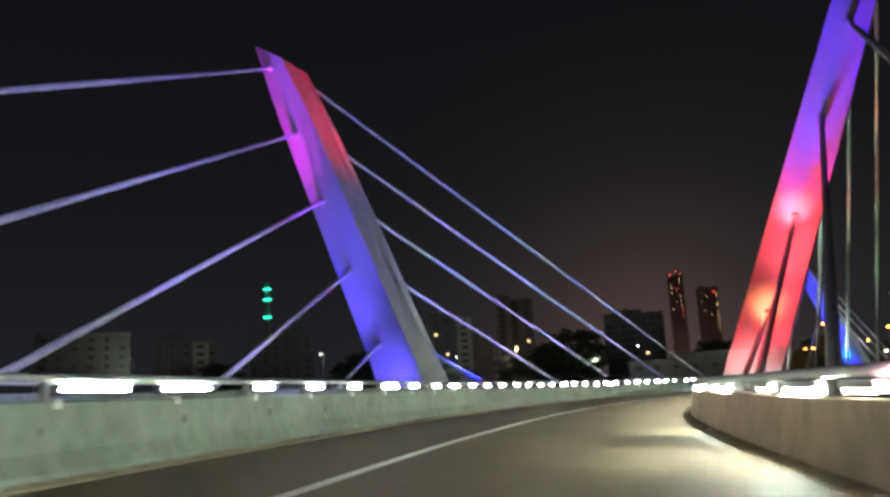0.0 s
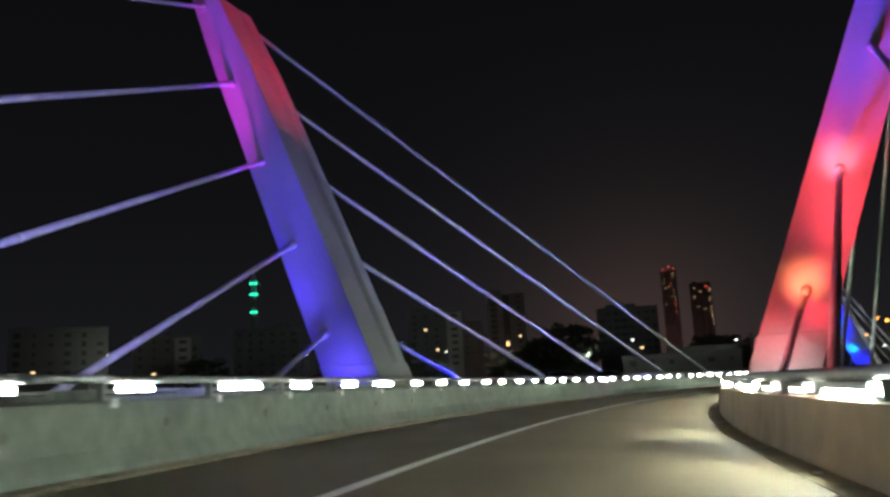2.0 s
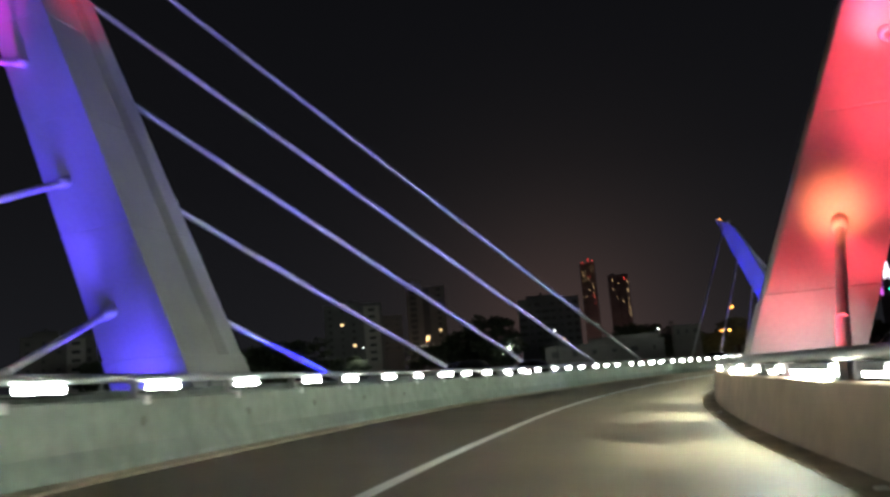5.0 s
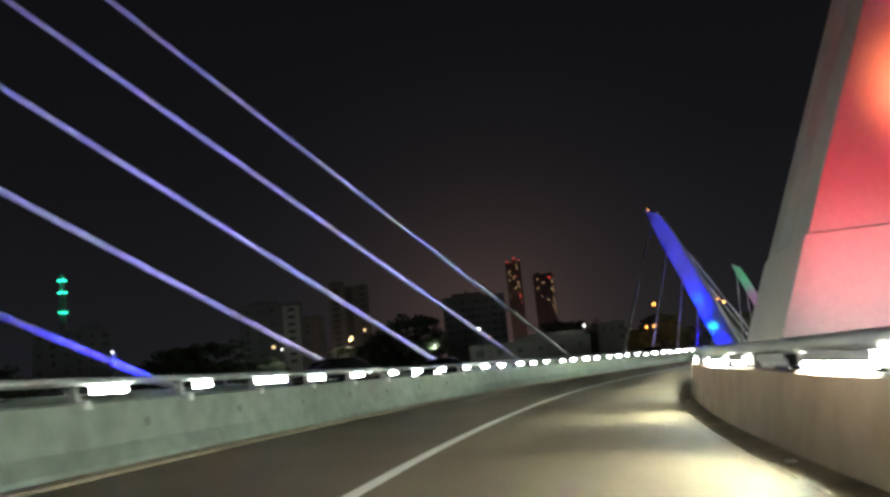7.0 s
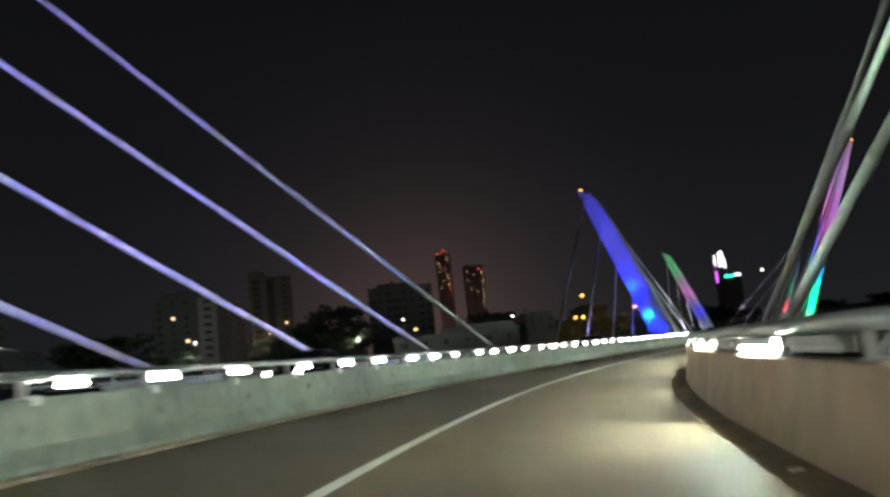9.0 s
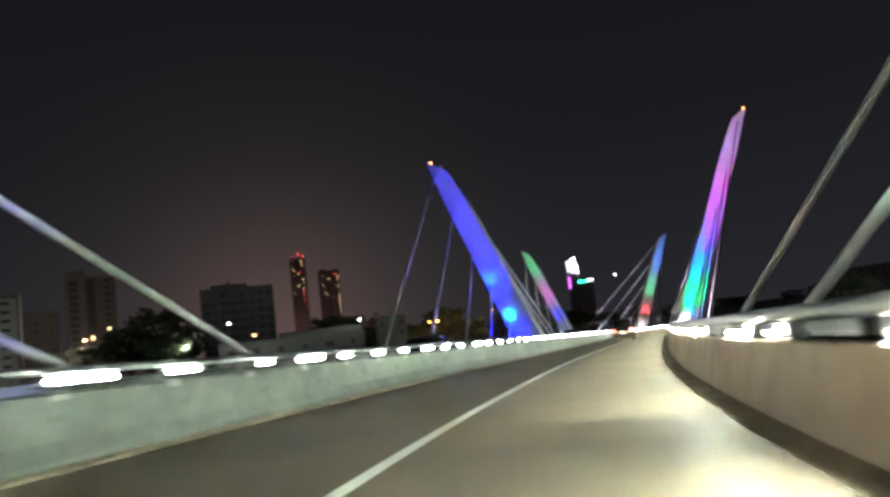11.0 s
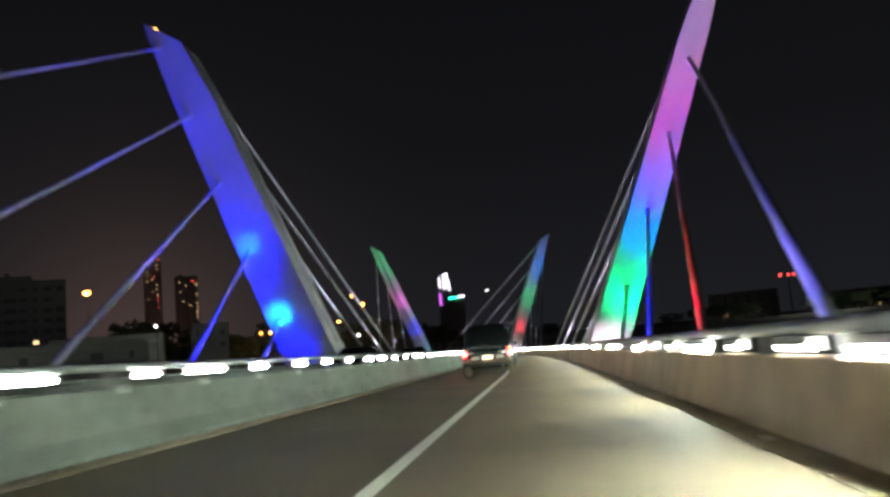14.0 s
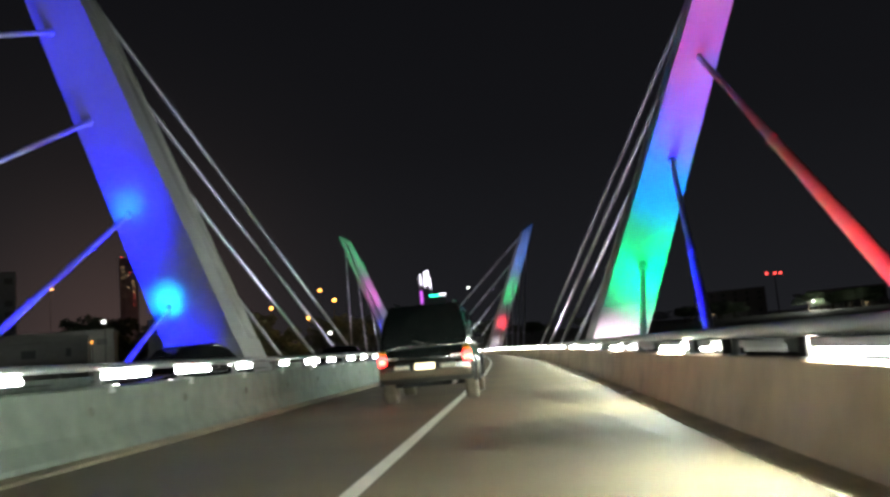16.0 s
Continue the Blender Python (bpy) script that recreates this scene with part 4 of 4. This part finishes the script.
M_VIOLET = material("violet_neon", (0.4, 0.05, 0.5), 0.5, 0, 1, 0, emit=(0.6, 0.12, 0.8), power=1.3)
lit_tower()
neon = tagged(new("roof_sign"), "green and white neon roof strip on a dark block", "sign")
neon.matrix_world = pose(198, 769, 0, 0, 0, -14)
bm = bmesh.new()
box(bm, (-7, 0, ground_z(198, 769)), (7, 8, 50), 0.2)
part("wall", bm, M_TOWER, neon)
bm = bmesh.new()
box(bm, (-7, -0.5, 50), (1.5, 0.3, 51.4), 0.1)
part("green_strip", bm, M_GREEN, neon, "green neon strip")
bm = bmesh.new()
box(bm, (1.5, -0.5, 50.6), (7, 0.3, 52), 0.1)
part("white_strip", bm, M_NEON, neon, "white neon strip")

# minaret with green rings
mina = tagged(new("minaret"), "slim stone minaret with three green neon rings", "minaret")
gx, gy = -251, 344
mina.matrix_world = pose(gx, gy, ground_z(gx, gy))
gh = 68.3 - ground_z(gx, gy)
bm = bmesh.new()
tube(bm, (0, 0, 0), (0, 0, gh), 2.0, 1.2, 16)
tube(bm, (0, 0, gh), (0, 0, gh + 5), 1.3, 0.05, 16)
part("shaft", bm, M_TOWER, mina)
for z in (-2.5, -8.5, -18.5):
    bm = bmesh.new()
    tube(bm, (0, 0, gh + z - 0.16), (0, 0, gh + z + 0.16), 2.3, 2.2, 18)
    part("neon_ring", bm, M_GREEN, mina, "green neon ring")


def street_lamp(X, Y, z, mat, colour, watts, label, big=0.5):
    g = ground_z(X, Y)
    root = tagged(new("street_lamp"), label, "street lamp", "street lamps")
    root.matrix_world = pose(X, Y, g)
    bm = bmesh.new()
    tube(bm, (0, 0, 0), (0, 0, z - g), 0.16, 0.09, 8)
    tube(bm, (0, 0, z - g), (0, -1.6, z - g + 0.3), 0.07, 0.06, 8)
    part("pole", bm, M_DARKMETAL, root)
    bm = bmesh.new()
    # oversized head: the spread of the glow is built into its radius
    bmesh.ops.create_uvsphere(bm, u_segments=12, v_segments=8, radius=big * 0.7, matrix=Matrix.Translation((0, -1.6, z - g)) @ Matrix.Diagonal((1.2, 1.2, 0.8, 1)))
    part("lamp_head", bm, mat, root, "glowing lamp head", True)
    if watts:
        d = bpy.data.lights.new("street_light", "POINT")
        d.energy, d.color, d.shadow_soft_size = watts, colour, 0.6
        ob = new("street_light", d)
        ob.location = (X, Y - 3.2, z - 0.8)


SOD, CW = (1.0, 0.55, 0.16), (0.9, 1.0, 0.85)
for X, Y, z, m, c, w, b in ((-60, 524, 49.0, M_SODIUM, SOD, 9000, 2.3), (-1, 272, 9.4, M_SODIUM, SOD, 0, 0.45), (54, 700, 43.9, M_SODIUM, SOD, 0, 1.5), (49, 333, 14.5, M_SODIUM, SOD, 1000, 0.6),
                            (58, 342, 20, M_SODIUM, SOD, 1000, 0.65), (56, 342, 10, M_WHITELAMP, CW, 0, 0.7), (166, 564, 39, M_WHITELAMP, CW, 0, 0.9), (28, 331, 12.6, M_SODIUM, SOD, 1000, 0.6), (25, 331, 12.6, M_SODIUM, SOD, 0, 0.55),
                            (48, 286, 18.3, M_SODIUM, SOD, 0, 0.45), (12, 319, 7, M_SODIUM, SOD, 0, 0.5), (-140, 215, 18, M_WHITELAMP, CW, 3400, 0.4), (-28, 224, 13.6, M_WHITELAMP, CW, 1200, 0.4),
                            (1, 276, 13.6, M_WHITELAMP, CW, 900, 0.45), (275, 397, 10, M_WHITELAMP, CW, 9000, 0.45), (-205, 190, 20, M_WHITELAMP, CW, 800, 0.25), (-110, 360, 22, M_SODIUM, (1.0, 0.8, 0.62), 6000, 0.6),
                            (-62, 322, 14, M_WHITELAMP, CW, 1600, 0.35), (-120, 300, 18, M_WHITELAMP, CW, 1500, 0.4)):
    street_lamp(X, Y, z, m, c, w, "tall street lamp with a %s glow" % ("warm orange" if m is M_SODIUM else "pale white"), b)
mast = tagged(new("beacon_mast"), "row of red beacons on a far dark mast", "mast")
mast.matrix_world = pose(384, 565, ground_z(384, 565))
zz = 35 - mast.location.z
bm = bmesh.new()
tube(bm, (0, 0, 0), (0, 0, zz), 0.5, 0.3, 8)
tube(bm, (-7, 0, zz), (7, 0, zz), 0.2, 0.2, 8)
part("frame", bm, M_DARKMETAL, mast)
for x in (-6.5, 0, 4.5):
    bm = bmesh.new()
    bmesh.ops.create_uvsphere(bm, u_segments=10, v_segments=6, radius=0.9, matrix=Matrix.Translation((x, -0.6, zz + 0.6)))
    part("beacon", bm, M_RED, mast, "red beacon")


# lamps added below the towers only to tint their fronts red
for X, Y in ((-168, 1400), (-114, 1395)):
    street_lamp(X, Y, ground_z(X, Y) + 24, M_SODIUM, (1.0, 0.50, 0.42), 9000, "added tall lamp that tints the far towers red", 0.4)


# ---------------------------------------------------------------- trees
def tree(seed, tall, label):
    rg = random.Random(seed)
    root = tagged(new("tree"), label, "tree", "far trees")
    bm = bmesh.new()
    tube(bm, (0, 0, -1), (0.2, 0.1, tall * 0.45), tall * 0.03, tall * 0.018, 8)
    for i in range(6):
        a = rg.uniform(0, 6.28)
        z = tall * rg.uniform(0.3, 0.5)
        tube(bm, (0.15, 0.1, z), (math.cos(a) * tall * 0.22, math.sin(a) * tall * 0.22, z + tall * rg.uniform(0.15, 0.35)), tall * 0.012, tall * 0.005, 6)
    part("trunk", bm, M_BARK, root)
    verts, faces = [], []
    for i in range(34):
        a, rr = rg.uniform(0, 6.28), tall * 0.36 * math.sqrt(rg.random())
        c = Vector((math.cos(a) * rr, math.sin(a) * rr, tall * rg.uniform(0.42, 0.92)))
        size = tall * rg.uniform(0.07, 0.14) * (1.25 - c.z / tall * 0.5)
        for j in range(46):
            d = Vector((rg.gauss(0, 1), rg.gauss(0, 1), rg.gauss(0, 0.8))).normalized() * size * rg.uniform(0.5, 1.1)
            p = c + d
            u = Vector((rg.gauss(0, 1), rg.gauss(0, 1), rg.gauss(0, 1))).normalized() * tall * 0.034
            w = u.orthogonal().normalized() * tall * 0.024
            k = len(verts)
            verts += [p - u, p + w, p + u, p - w]
            faces.append((k, k + 1, k + 2, k + 3))
    me = bpy.data.meshes.new("crown")
    me.from_pydata([tuple(v) for v in verts], [], faces)
    me.materials.append(M_LEAF)
    ob = new("crown", me)
    ob.parent = root
    ob["label"] = "dark ragged crown of small leaves"
    return root


kinds = [tree(11, 12, "dark broad tree on the valley slope"), tree(12, 14, "dark tall tree on the valley slope"), tree(13, 10, "dark low tree beside the buildings")]
rg = random.Random(9)
spots = []
for cx, cy, n, spread, grow in [(*c, 1.0) for c in ((-72, 338, 5, 7), (-35, 332, 6, 9), (25, 348, 9, 20), (0, 262, 5, 8), (-100, 352, 6, 14), (-170, 296, 7, 16), (-128, 300, 4, 10), (80, 385, 6, 18), (130, 450, 8, 24),
                          (185, 462, 8, 22), (240, 436, 8, 22), (300, 410, 8, 22), (-232, 205, 4, 10), (-195, 232, 5, 12), (-18, 305, 4, 8), (62, 352, 5, 12))] + [(-72, 326, 7, 12, 1.55), (-5, 338, 6, 8, 1.45), (-150, 274, 5, 12, 1.3)]:
    for i in range(n):
        spots.append((cx + rg.uniform(-spread, spread), cy + rg.uniform(-spread, spread) * 0.5, grow))
for i, (X, Y, grow) in enumerate(spots):
    if i < 3:
        kinds[i].matrix_world = pose(X, Y, ground_z(X, Y))
        continue
    t = copy_thing(kinds[i % 3], pose(X, Y, ground_z(X, Y), 0, 0, rg.uniform(0, 360)))
    k = rg.uniform(0.8, 1.35) * grow
    low = 0.55 if X > 100 else 1.0
    t.scale = (k * 1.3, k * 1.3, k * low)
